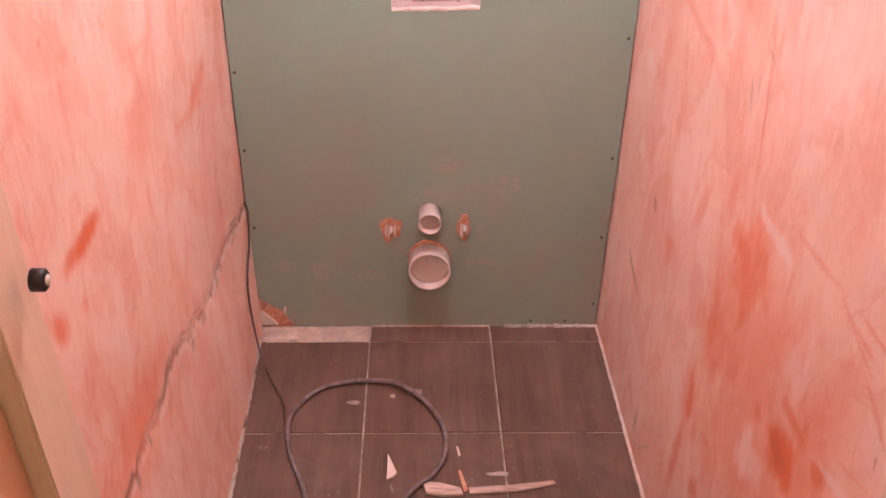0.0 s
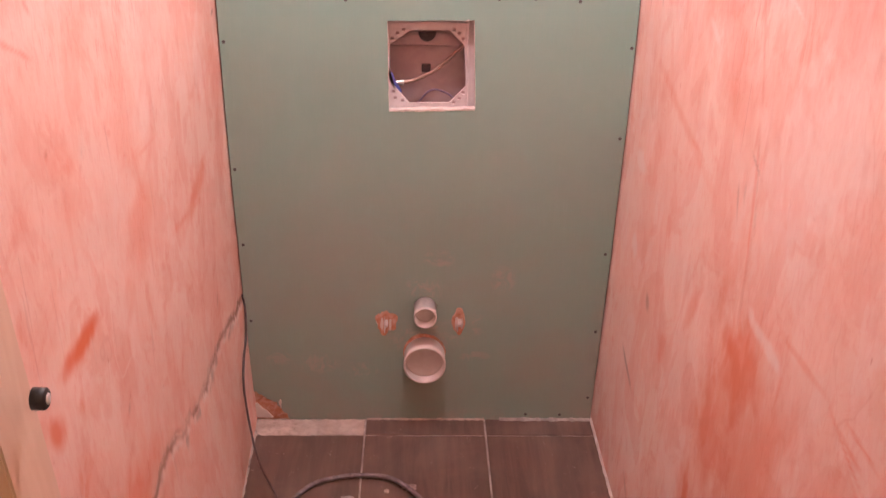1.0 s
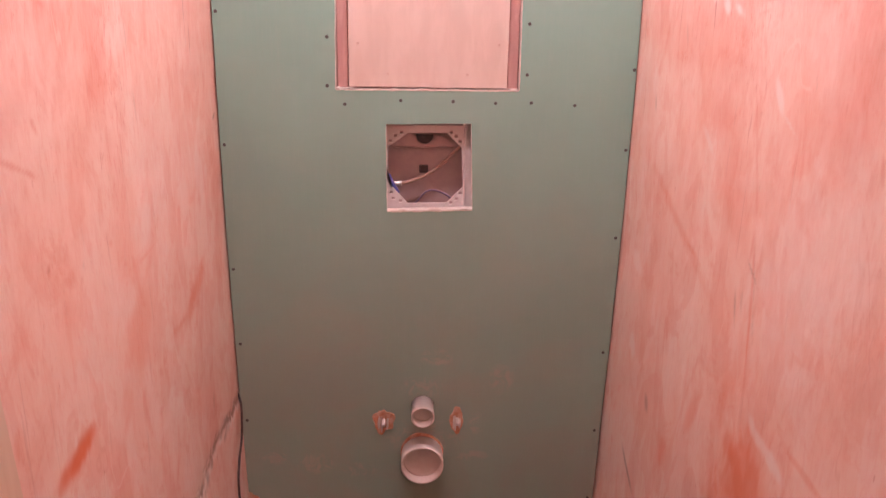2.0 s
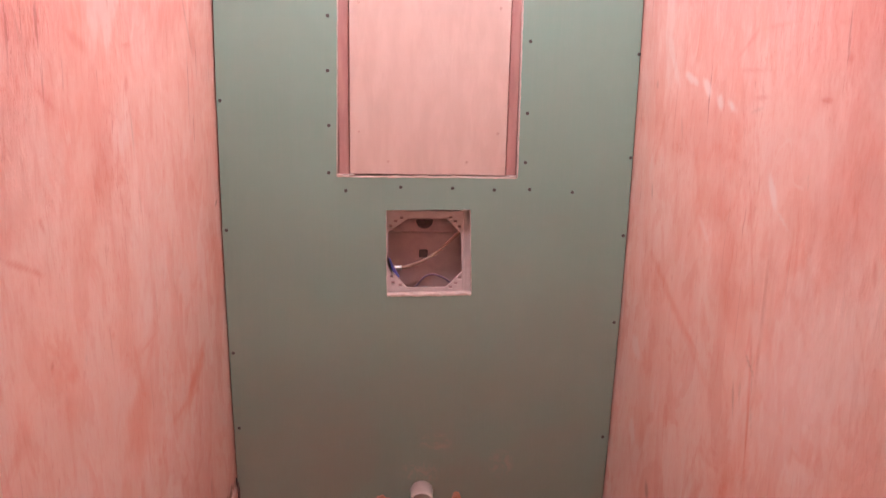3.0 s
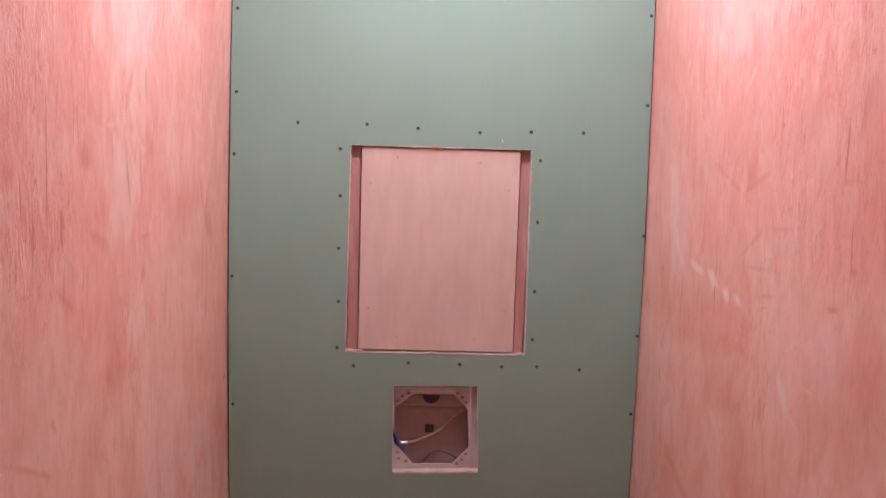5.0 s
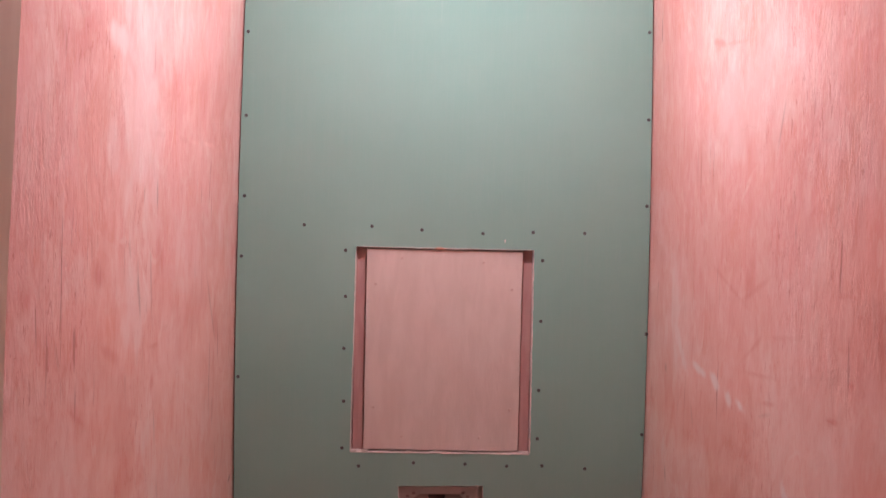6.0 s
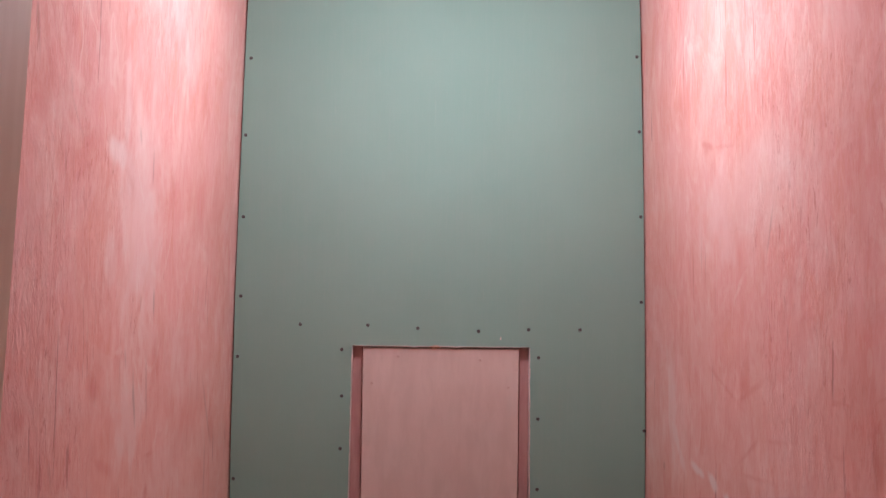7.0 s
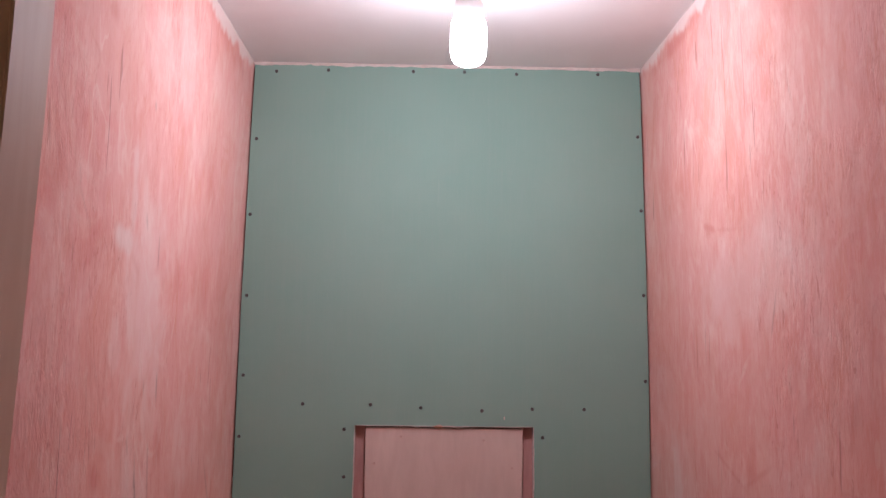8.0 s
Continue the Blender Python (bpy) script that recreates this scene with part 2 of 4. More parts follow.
BEAD = simple("pale_filler_bead", (0.55, 0.44, 0.40), (0.72, 0.61, 0.57), 25, 0.9, 0.002)
GROUT_DIRTY = simple("dirty_grout", (0.15, 0.10, 0.085), (0.52, 0.43, 0.39), 9, 0.9, 0.002, lo=0.34, hi=0.52, aniso=(1.5, 1, 1))
CEILING_PAINT = simple("ceiling_paint", (0.88, 0.85, 0.84), (0.90, 0.875, 0.865), 5, 0.8, 0.0008)
CREAM = simple("cream_door_paint", (0.72, 0.53, 0.41), (0.76, 0.58, 0.46), 8, 0.55, 0.0001, aniso=(8, 8, 0.6))
# cream paint again, with the hall's warm light put into its colour
CASING = simple("warm_lit_cream_casing", (0.66, 0.38, 0.24), (0.72, 0.43, 0.28), 8, 0.5, 0.0001, aniso=(8, 8, 0.6))
HALL_PAINT = simple("hall_wallpaper", (0.45, 0.36, 0.28), (0.52, 0.42, 0.33), 12, 0.8, 0.001)
SCREED = simple("screed", (0.28, 0.24, 0.21), (0.38, 0.33, 0.30), 14, 0.95, 0.003)
CHIP = simple("broken_tile_chip", (0.70, 0.58, 0.54), (0.80, 0.69, 0.64), 40, 0.7, 0.001)
BATTEN = simple("dusty_batten", (0.40, 0.29, 0.25), (0.66, 0.53, 0.48), 16, 0.85, 0.002, aniso=(1, 4, 1))
WHITE_BASE = simple("lamp_base_plastic", (0.72, 0.68, 0.66), (0.78, 0.75, 0.73), 30, 0.4, 0)
TILE = tile_face()

GLOW = bpy.data.materials.new("lit_bulb")
GLOW.use_nodes = True
GLOW.node_tree.nodes["Principled BSDF"].inputs["Base Color"].default_value = (0.9, 0.9, 0.9, 1)
GLOW.node_tree.nodes["Principled BSDF"].inputs["Emission Color"].default_value = (1.0, 0.97, 1.06, 1)
GLOW.node_tree.nodes["Principled BSDF"].inputs["Emission Strength"].default_value = BULB_STRENGTH


# ---- mesh helpers ----
def finish(bm, name, mats, smooth=False):
    me = bpy.data.meshes.new(name)
    bmesh.ops.recalc_face_normals(bm, faces=bm.faces)
    bm.to_mesh(me)
    bm.free()
    for m in (mats if isinstance(mats, (list, tuple)) else [mats]):
        me.materials.append(m)
    if smooth:
        me.polygons.foreach_set("use_smooth", [True] * len(me.polygons))
    return me


def part(name, bm, material, parent=None, label="", smooth=False):
    """One mesh object under a thing or a part."""
    ob = new(name, finish(bm, name, material, smooth))
    if parent:
        ob.parent = parent
    return tagged(ob, label)


def thing(name, label, category, at=(0, 0, 0), group="", kind=""):
    ob = new(name)
    ob.empty_display_size = 0.05
    ob.matrix_basis = Matrix.Translation(at)
    return tagged(ob, label, category, group, kind)


def box(x0, x1, y0, y1, z0, z1, bevel=0.0, seg=2, bm=None):
    own = bm is None
    bm = bm or bmesh.new()
    m = Matrix.LocRotScale(((x0 + x1) / 2, (y0 + y1) / 2, (z0 + z1) / 2), None, (x1 - x0, y1 - y0, z1 - z0))
    r = bmesh.ops.create_cube(bm, size=1, matrix=m)
    if bevel and own:
        bmesh.ops.bevel(bm, geom=bm.edges[:], offset=bevel, segments=seg, affect="EDGES", profile=0.5)
    return bm


def spun(profile, n=40, axis="Z", at=(0, 0, 0), bm=None):
    """A solid of revolution from (radius, height) pairs; axis Y turns heights towards -y."""
    bm = bm or bmesh.new()
    rings = []
    for r, h in profile:
        ring = []
        for i in range(n):
            a = 2 * math.pi * i / n
            p = (r * math.cos(a), r * math.sin(a), h) if axis == "Z" else (r * math.cos(a), -h, r * math.sin(a))
            ring.append(bm.verts.new(Vector(p) + Vector(at)))
        rings.append(ring)
    for a, b in zip(rings, rings[1:]):
        for i in range(n):
            bm.faces.new((a[i], a[(i + 1) % n], b[(i + 1) % n], b[i]))
    for ring in (rings[0], rings[-1]):
        if (ring[0].co - ring[n // 2].co).length > 1e-6:
            bm.faces.new(ring)
    return bm


def glide(points, steps):
    """A smooth line through points (Catmull-Rom)."""
    ps = [Vector(p) for p in points]
    ps = [2 * ps[0] - ps[1]] + ps + [2 * ps[-1] - ps[-2]]
    out = []
    for i in range(1, len(ps) - 2):
        a, b, c, d = ps[i - 1:i + 3]
        for s in range(steps):
            t = s / steps
            out.append(0.5 * (2 * b + (c - a) * t + (2 * a - 5 * b + 4 * c - d) * t * t + (3 * b - a - 3 * c + d) * t ** 3))
    return out + [ps[-2]]


def tube(points, radius, n=10, steps=12, ring=0.0):
    """A swept tube; ring: how far every second ring stands out."""
    line = glide(points, steps)
    bm = bmesh.new()
    rings = []
    up = Vector((0.1, 0.2, 1)).normalized()
    for i, p in enumerate(line):
        d = (line[min(i + 1, len(line) - 1)] - line[max(i - 1, 0)]).normalized()
        if abs(d.dot(up)) > 0.97:
            up = Vector((1, 0.1, 0)).normalized()
        s = d.cross(up).normalized()
        u = s.cross(d)
        r = radius + (ring if i % 2 else 0)
        rings.append([bm.verts.new(p + r * (math.cos(2 * math.pi * k / n) * s + math.sin(2 * math.pi * k / n) * u)) for k in range(n)])
    for a, b in zip(rings, rings[1:]):
        for k in range(n):
            bm.faces.new((a[k], a[(k + 1) % n], b[(k + 1) % n], b[k]))
    bm.faces.new(rings[0])
    bm.faces.new(rings[-1])
    return bm


def lump(rx, ry, rz, at, seed, rough=0.25, sub=3):
    """An uneven crumb or blob."""
    bm = bmesh.new()
    bmesh.ops.create_icosphere(bm, subdivisions=sub, radius=1)
    for v in bm.verts:
        f = 1 + rough * noise.noise(v.co * 2.2 + Vector((seed * 3.1, seed, 0))) + rough * 0.5 * noise.noise(v.co * 6 + Vector((0, seed, 0)))
        v.co = Vector((v.co.x * rx * f, v.co.y * ry * f, v.co.z * rz * f)) + Vector(at)
    return bm


def holed(outer, holes, y, thick):
    """A sheet in the xz plane with openings, from y back to y + thick. Faces 0: front and back, 1: cut edges."""
    bm = bmesh.new()
    edges = []
    for loop in (outer, *holes):
        vs = [bm.verts.new((x, y, z)) for x, z in loop]
        edges += [bm.edges.new((vs[i], vs[(i + 1) % len(vs)])) for i in range(len(vs))]
    bmesh.ops.triangle_fill(bm, use_beauty=True, use_dissolve=False, edges=edges)
    r = bmesh.ops.extrude_face_region(bm, geom=bm.faces[:])
    for g in r["geom"]:
        if isinstance(g, bmesh.types.BMVert):
            g.co.y += thick
    bm.normal_update()
    for f in bm.faces:
        f.material_index = 0 if abs(f.normal.y) > 0.5 else 1
    return bm


def jag(a, b, step, amp, seed):
    """Points from a towards b (b left out), shaken to an uneven cut."""
    a, b = Vector(a), Vector(b)
    n = max(1, int((b - a).length / step))
    side = Vector((-(b - a).y, (b - a).x)).normalized()
    return [a + (b - a) * (i / n) + (side * amp * noise.noise(Vector((i * 0.55, seed, 0.3))) if i else side * 0) for i in range(n)]


def ragged_ring(x, z, rx, rz, n, amp, seed):
    pts = []
    for i in range(n):
        a = 2 * math.pi * i / n
        f = 1 + amp * noise.noise(Vector((math.cos(a) * 1.5 + seed * 2.3, math.sin(a) * 1.5, seed)))
        pts.append((x + rx * f * math.cos(a), z + rz * f * math.sin(a)))
    return pts


def cloud(u, v, su, sv, seed):
    """Smooth value noise in -1..1 on arrays u, v with cell sizes su, sv."""
    rng = np.random.RandomState(seed)
    g = rng.uniform(-1, 1, (256, 256))
    a, b = u / su + 1000, v / sv + 1000
    i, j = np.floor(a).astype(int), np.floor(b).astype(int)
    fa, fb = a - i, b - j
    fa, fb = fa * fa * (3 - 2 * fa), fb * fb * (3 - 2 * fb)
    i, j = i % 255, j % 255
    return (g[i, j] * (1 - fa) + g[i + 1, j] * fa) * (1 - fb) + (g[i, j + 1] * (1 - fa) + g[i + 1, j + 1] * fa) * fb


def step(a, b, x):
    t = np.clip((x - a) / (b - a), 0, 1)
    return t * t * (3 - 2 * t)


def stain(y, z, at, size, angle, seed, soft=0.5, ragged=0.5):
    """A stain of its own shape on a wall: a turned ellipse (half sizes along y and z) with a ragged rim."""
    c, s = math.cos(radians(angle)), math.sin(radians(angle))
    dy, dz = y - at[0], z - at[1]
    u, v = (c * dy + s * dz) / size[0], (-s * dy + c * dz) / size[1]
    d = np.sqrt(u * u + v * v) + ragged * 0.5 * cloud(y, z, 0.03, 0.05, seed) + ragged * 0.25 * cloud(y, z, 0.012, 0.02, seed + 1)
    return 1 - step(1 - soft, 1 + soft * 0.4, d)


def plaster_wall(name, side, label, relief, wear_shade):
    """A thick side wall: its room face is a fine grid with relief (metres into the room) and a layer of wear and
    painted shade.
    """
    ny, nz = 420, 610
    ys, zs = np.linspace(0.12, DOOR_Y + 0.003, ny), np.linspace(0, CEIL, nz)
    y, z = np.meshgrid(ys, zs, indexing="ij")
    off, col = relief(y, z), wear_shade(y, z)
    x = side * (half(z) - off)
    verts = np.stack([x, y, z], -1).reshape(-1, 3)
    idx = np.arange(ny * nz).reshape(ny, nz)
    quads = np.stack([idx[:-1, :-1], idx[1:, :-1], idx[1:, 1:], idx[:-1, 1:]], -1).reshape(-1, 4)
    if side < 0:
        quads = quads[:, ::-1]
    n = len(verts)
    rim = np.concatenate([idx[:, 0], idx[-1, 1:], idx[-2::-1, -1], idx[0, -2:0:-1]])
    outer = verts[rim] * (0, 1, 1) + (side * 0.57, 0, 0)
    m = len(rim)
    extra = [list(range(n, n + m))] + [(int(rim[k]), int(rim[(k + 1) % m]), n + (k + 1) % m, n + k) for k in range(m)]
    me = bpy.data.meshes.new(name)
    me.from_pydata(verts.tolist() + outer.tolist(), [], quads.tolist() + extra)
    me.polygons.foreach_set("use_smooth", [True] * len(quads) + [False] * len(extra))
    layer = me.color_attributes.new("wear_shade", "FLOAT_COLOR", "POINT")
    rgba = np.zeros((n + m, 4), np.float32)
    rgba[:n, :3] = np.clip(np.stack(col, -1).reshape(-1, 3), 0, 1)
    rgba[:, 3] = 1
    layer.data.foreach_set("color", rgba.ravel())
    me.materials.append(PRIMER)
    return tagged(new(name, me), label, "wall", kind="structure")


class Wear:
    """Marks on one wall, each at (y, z) with half its length and width in metres, its turn and its strength."""

    def __init__(self, y, z, seed):
        self.y, self.z, self.seed = y, z, seed
        self.layers = [np.zeros_like(y) for _ in range(3)]

    def mark(self, layer, y, z, long, wide, turn, f, soft, ragged):
        self.seed += 3
        reach = 1.5 * max(long, wide) + 0.01
        a, b = np.searchsorted(-self.y[:, 0], (-y - reach, -y + reach))
        c, d = np.searchsorted(self.z[0], (z - reach, z + reach))
        if a < b and c < d:
            part_of = self.layers[layer][a:b, c:d]
            spot = f * stain(self.y[a:b, c:d], self.z[a:b, c:d], (y, z), (long, wide), turn, self.seed, soft, ragged)
            np.maximum(part_of, spot, out=part_of)

    def red(self, y, z, long, wide, turn, f):
        self.mark(0, y, z, 1.15 * long, 1.25 * wide, turn, min(1.0, 1.15 * f), 0.75, 0.6)

    def pale(self, y, z, long, wide, turn, f):
        self.mark(1, y, z, 1.15 * long, 1.3 * wide, turn, f, 0.6, 0.8)

    def dark(self, y, z, long, wide, turn, f):
        self.mark(2, y, z, long, 0.85 * wide, turn, 0.85 * f, 0.8, 0.4)


# ---- side walls ----
def crack_line(y):
    """Height of the ledge on the left wall, by y."""
    base = np.interp(-y, [0, 0.29, 0.45, 0.54, 0.65, 0.77, 0.86, 0.96, 1.6], [0.355, 0.395, 0.393, 0.403, 0.42, 0.446, 0.434, 0.436, 0.43])
    return base + 0.006 * cloud(y, y * 0, 0.05, 1, 5) + 0.006 * cloud(y, y * 0, 0.017, 1, 6) + 0.004 * cloud(y, y * 0, 0.008, 1, 7)


def waves(y, z, seed):
    return (0.25 + 0.75 * step(0.02, 0.25, -y)) * (0.0022 * cloud(y, z, 0.28, 0.42, seed) + 0.0012 * cloud(y, z, 0.09, 0.2, seed + 1) + 0.0005 * cloud(y, z, 0.03, 0.09, seed + 2))


def top_ragged(y, z, seed):
    return step(CEIL - 0.03, CEIL - 0.012, z + 0.014 * cloud(y, z, 0.05, 0.05, seed) + 0.008 * cloud(y, z, 0.015, 0.02, seed + 1)) * 0.8


def left_relief(y, z):
    c = crack_line(y)
    ledge = np.interp(-y, [0, 0.06, 0.28, 0.60, 1.6], [0.006, 0.010, 0.018, 0.023, 0.026])
    low = 1 - step(-0.02, 0.004, z - c)
    groove = np.exp(-((z - c - 0.009) / 0.006) ** 2) * (0.6 + 0.5 * cloud(y, z, 0.04, 0.02, 9))
    rough = np.exp(-((z - c + 0.004) / 0.014) ** 2) * 0.0015 * cloud(y, z, 0.012, 0.012, 10)
    return waves(y, z, 21) + (0.0012 + np.maximum(ledge - 0.0012, 0) * np.clip(1 - z / c, 0, 1)) * low - 0.0035 * groove + rough + 0.002 * step(CEIL - 0.04, CEIL, z)


def left_wear_shade(y, z):
    w = Wear(y, z, 300)
    w.red(-1.045, 0.849, 0.073, 0.0155, 0, 0.85)
    w.red(-1.176, 0.794, 0.019, 0.0248, 32, 0.70)
    w.dark(-0.909, 0.650, 0.012, 0.0084, 56, 0.30)
    w.red(-1.129, 0.662, 0.030, 0.0105, 44, 0.42)
    w.red(-0.989, 0.494, 0.171, 0.0738, -0, 0.50)
    w.red(-0.835, 0.810, 0.029, 0.0233, 86, 0.20)
    w.dark(-0.254, 0.488, 0.024, 0.0095, 79, 0.25)
    w.red(-1.213, 0.962, 0.017, 0.0145, 88, 0.20)
    w.red(-1.090, 0.774, 0.013, 0.0106, 72, 0.40)
    w.pale(-1.056, 0.874, 0.006, 0.0051, 45, 0.40)
    w.red(-1.193, 0.815, 0.032, 0.0352, 69, 0.20)
    w.red(-0.722, 0.874, 0.073, 0.0596, 20, 0.33)
    w.red(-0.761, 0.860, 0.046, 0.0193, -10, 0.23)
    w.red(-0.420, 0.767, 0.115, 0.0092, -7, 0.38)
    w.red(-0.836, 0.788, 0.030, 0.0165, 25, 0.25)
    w.red(-1.011, 1.029, 0.023, 0.0342, 28, 0.20)
    w.red(-0.754, 1.036, 0.090, 0.0467, -76, 0.20)
    w.dark(-1.065, 1.116, 0.004, 0.0046, 60, 0.30)
    w.dark(-0.946, 1.076, 0.006, 0.0044, 63, 0.22)
    w.red(-0.658, 0.953, 0.052, 0.0121, 38, 0.20)
    w.pale(-0.639, 1.031, 0.034, 0.0408, 86, 0.30)
    w.red(-1.137, 0.686, 0.027, 0.0103, 80, 0.40)
    w.red(-1.002, 1.079, 0.010, 0.0162, 87, 0.26)
    w.red(-0.933, 1.597, 0.018, 0.0154, 88, 0.55)
    w.red(-0.897, 1.496, 0.053, 0.0075, -20, 0.45)
    w.red(-1.010, 1.433, 0.042, 0.0036, -29, 0.60)
    w.red(-1.123, 1.260, 0.079, 0.0034, -25, 0.50)
    w.red(-0.357, 0.779, 0.117, 0.0222, 13, 0.45)
    w.red(-0.654, 0.982, 0.095, 0.0036, -2, 0.26)
    w.red(-0.800, 1.394, 0.059, 0.0077, -19, 0.35)
    w.red(-0.745, 1.113, 0.136, 0.0458, -69, 0.23)
    w.red(-1.053, 1.289, 0.014, 0.0028, -51, 0.50)
    w.red(-1.064, 1.116, 0.007, 0.0063, -77, 0.36)
    w.red(-0.821, 1.061, 0.008, 0.0060, -70, 0.29)
    w.red(-0.517, 1.499, 0.059, 0.0427, -53, 0.40)
    w.red(-0.204, 1.442, 0.044, 0.0197, -52, 0.40)
    w.red(-0.649, 1.467, 0.029, 0.0028, -3, 0.55)
    w.red(-0.666, 1.409, 0.010, 0.0098, -61, 0.50)
    w.dark(-0.627, 1.226, 0.029, 0.0053, -84, 0.20)
    w.pale(-0.765, 1.546, 0.065, 0.0634, -76, 0.35)
    w.pale(-0.690, 1.337, 0.032, 0.0380, 81, 0.35)
    w.pale(-0.594, 1.118, 0.120, 0.0900, 83, 0.18)
    w.pale(-0.210, 0.995, 0.064, 0.0463, 79, 0.35)
    w.dark(-0.751, 1.577, 0.031, 0.0033, -90, 0.40)
    w.dark(-0.648, 1.336, 0.047, 0.0037, -81, 0.35)
    w.dark(-0.035, 1.073, 0.017, 0.0063, 13, 0.50)
    w.red(-0.814, 1.372, 0.073, 0.0411, -82, 0.30)
    w.red(-1.121, 1.311, 0.031, 0.0420, -75, 0.25)
    w.red(-1.100, 1.532, 0.023, 0.0230, -44, 0.30)
    w.red(-0.083, 0.870, 0.110, 0.0409, 87, 0.23)
    w.pale(-0.870, 1.921, 0.041, 0.0173, -9, 0.60)
    w.pale(-0.744, 1.841, 0.145, 0.0986, -81, 0.33)
    w.pale(-0.880, 1.766, 0.034, 0.0193, 72, 0.30)
    w.red(-0.989, 1.902, 0.029, 0.0676, -69, 0.50)
    w.red(-0.807, 1.887, 0.033, 0.0067, -37, 0.50)
    w.red(-0.373, 1.878, 0.058, 0.0670, -68, 0.40)
    w.red(-0.944, 1.603, 0.017, 0.0162, -82, 0.70)
    w.red(-1.171, 1.599, 0.021, 0.0161, 85, 0.50)
    w.red(-0.426, 1.482, 0.047, 0.1128, -74, 0.40)
    w.red(-0.938, 1.514, 0.027, 0.0250, -71, 0.35)
    w.red(-1.008, 1.433, 0.041, 0.0092, -35, 0.35)
    w.red(-0.825, 1.402, 0.036, 0.0194, -70, 0.35)
    w.red(-0.805, 1.307, 0.044, 0.0425, -79, 0.38)
    w.red(-1.040, 1.506, 0.018, 0.0258, -63, 0.30)
    w.red(-1.206, 1.491, 0.011, 0.0172, -55, 0.40)
    w.red(-0.240, 1.835, 0.116, 0.0856, -70, 0.25)
    w.dark(-0.685, 1.914, 0.026, 0.0044, -90, 0.42)
    w.dark(-0.745, 1.564, 0.052, 0.0047, -77, 0.50)
    w.dark(-0.679, 1.571, 0.060, 0.0053, -81, 0.30)
    w.dark(-0.654, 1.704, 0.023, 0.0054, -82, 0.42)
    w.dark(-1.063, 1.883, 0.021, 0.0028, -90, 0.25)
    w.dark(-0.251, 1.483, 0.087, 0.0071, -58, 0.25)
    w.dark(-0.725, 1.708, 0.014, 0.0038, -83, 0.30)
    w.dark(-0.794, 1.630, 0.016, 0.0047, -76, 0.25)
    w.dark(-1.077, 1.520, 0.019, 0.0044, -69, 0.25)
    w.dark(-1.213, 1.591, 0.020, 0.0028, -85, 0.25)
    w.red(-0.632, 1.605, 0.031, 0.0195, -83, 0.50)
    w.red(-0.565, 1.878, 0.039, 0.0154, -79, 0.35)
    w.dark(-1.158, 2.024, 0.032, 0.0039, -76, 0.40)
    w.red(-1.154, 2.010, 0.018, 0.0061, -78, 0.60)
    w.dark(-1.054, 1.976, 0.015, 0.0028, -73, 0.20)
    w.dark(-1.027, 1.940, 0.031, 0.0028, -41, 0.28)
    w.dark(-0.753, 2.132, 0.010, 0.0057, -71, 0.42)
    w.pale(-0.831, 1.986, 0.057, 0.0116, -87, 0.40)
    w.red(-0.255, 2.384, 0.183, 0.0298, -5, 0.50)
    w.red(-1.049, 2.046, 0.016, 0.0157, -67, 0.40)
    w.red(-1.154, 1.959, 0.030, 0.0387, -55, 0.35)
    w.red(-0.369, 2.128, 0.089, 0.0634, -68, 0.42)
    w.red(-0.966, 2.210, 0.017, 0.0117, -34, 0.50)
    w.red(-1.147, 2.150, 0.026, 0.0192, -1, 0.40)
    w.pale(-0.574, 2.257, 0.102, 0.0441, -70, 0.25)
    w.pale(-0.735, 2.229, 0.080, 0.0595, -67, 0.25)
    w.red(-1.073, 1.895, 0.012, 0.0073, -62, 0.40)
    w.dark(-0.761, 1.956, 0.013, 0.0042, -65, 0.35)
    w.red(-0.978, 0.477, 0.164, 0.1073, 2, 0.30)
    w.red(-1.168, 0.922, 0.037, 0.0489, -72, 0.14)
    w.red(-1.135, 0.661, 0.052, 0.0689, 30, 0.25)
    red, pale, dark = w.layers
    pale = np.maximum(pale, top_ragged(y, z, 57))
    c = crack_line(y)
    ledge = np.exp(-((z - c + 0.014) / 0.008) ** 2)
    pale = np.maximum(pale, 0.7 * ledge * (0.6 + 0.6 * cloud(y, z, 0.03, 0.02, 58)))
    # the groove's shade painted dark into the colour, with brown smears just below
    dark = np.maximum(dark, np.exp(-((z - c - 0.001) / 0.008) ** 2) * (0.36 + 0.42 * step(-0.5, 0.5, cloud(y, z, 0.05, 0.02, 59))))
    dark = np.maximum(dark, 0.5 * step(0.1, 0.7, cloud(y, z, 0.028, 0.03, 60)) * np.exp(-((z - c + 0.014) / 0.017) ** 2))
    return red, pale, dark


def right_relief(y, z):
    seam = 0.0016 * np.exp(-((y + 0.872 - 0.03 * (z - 1)) / 0.004) ** 2) * (1 - step(1.15, 1.25, z)) * step(0.75, 0.85, z)
    return waves(y, z, 71) + seam + 0.002 * step(CEIL - 0.04, CEIL, z)


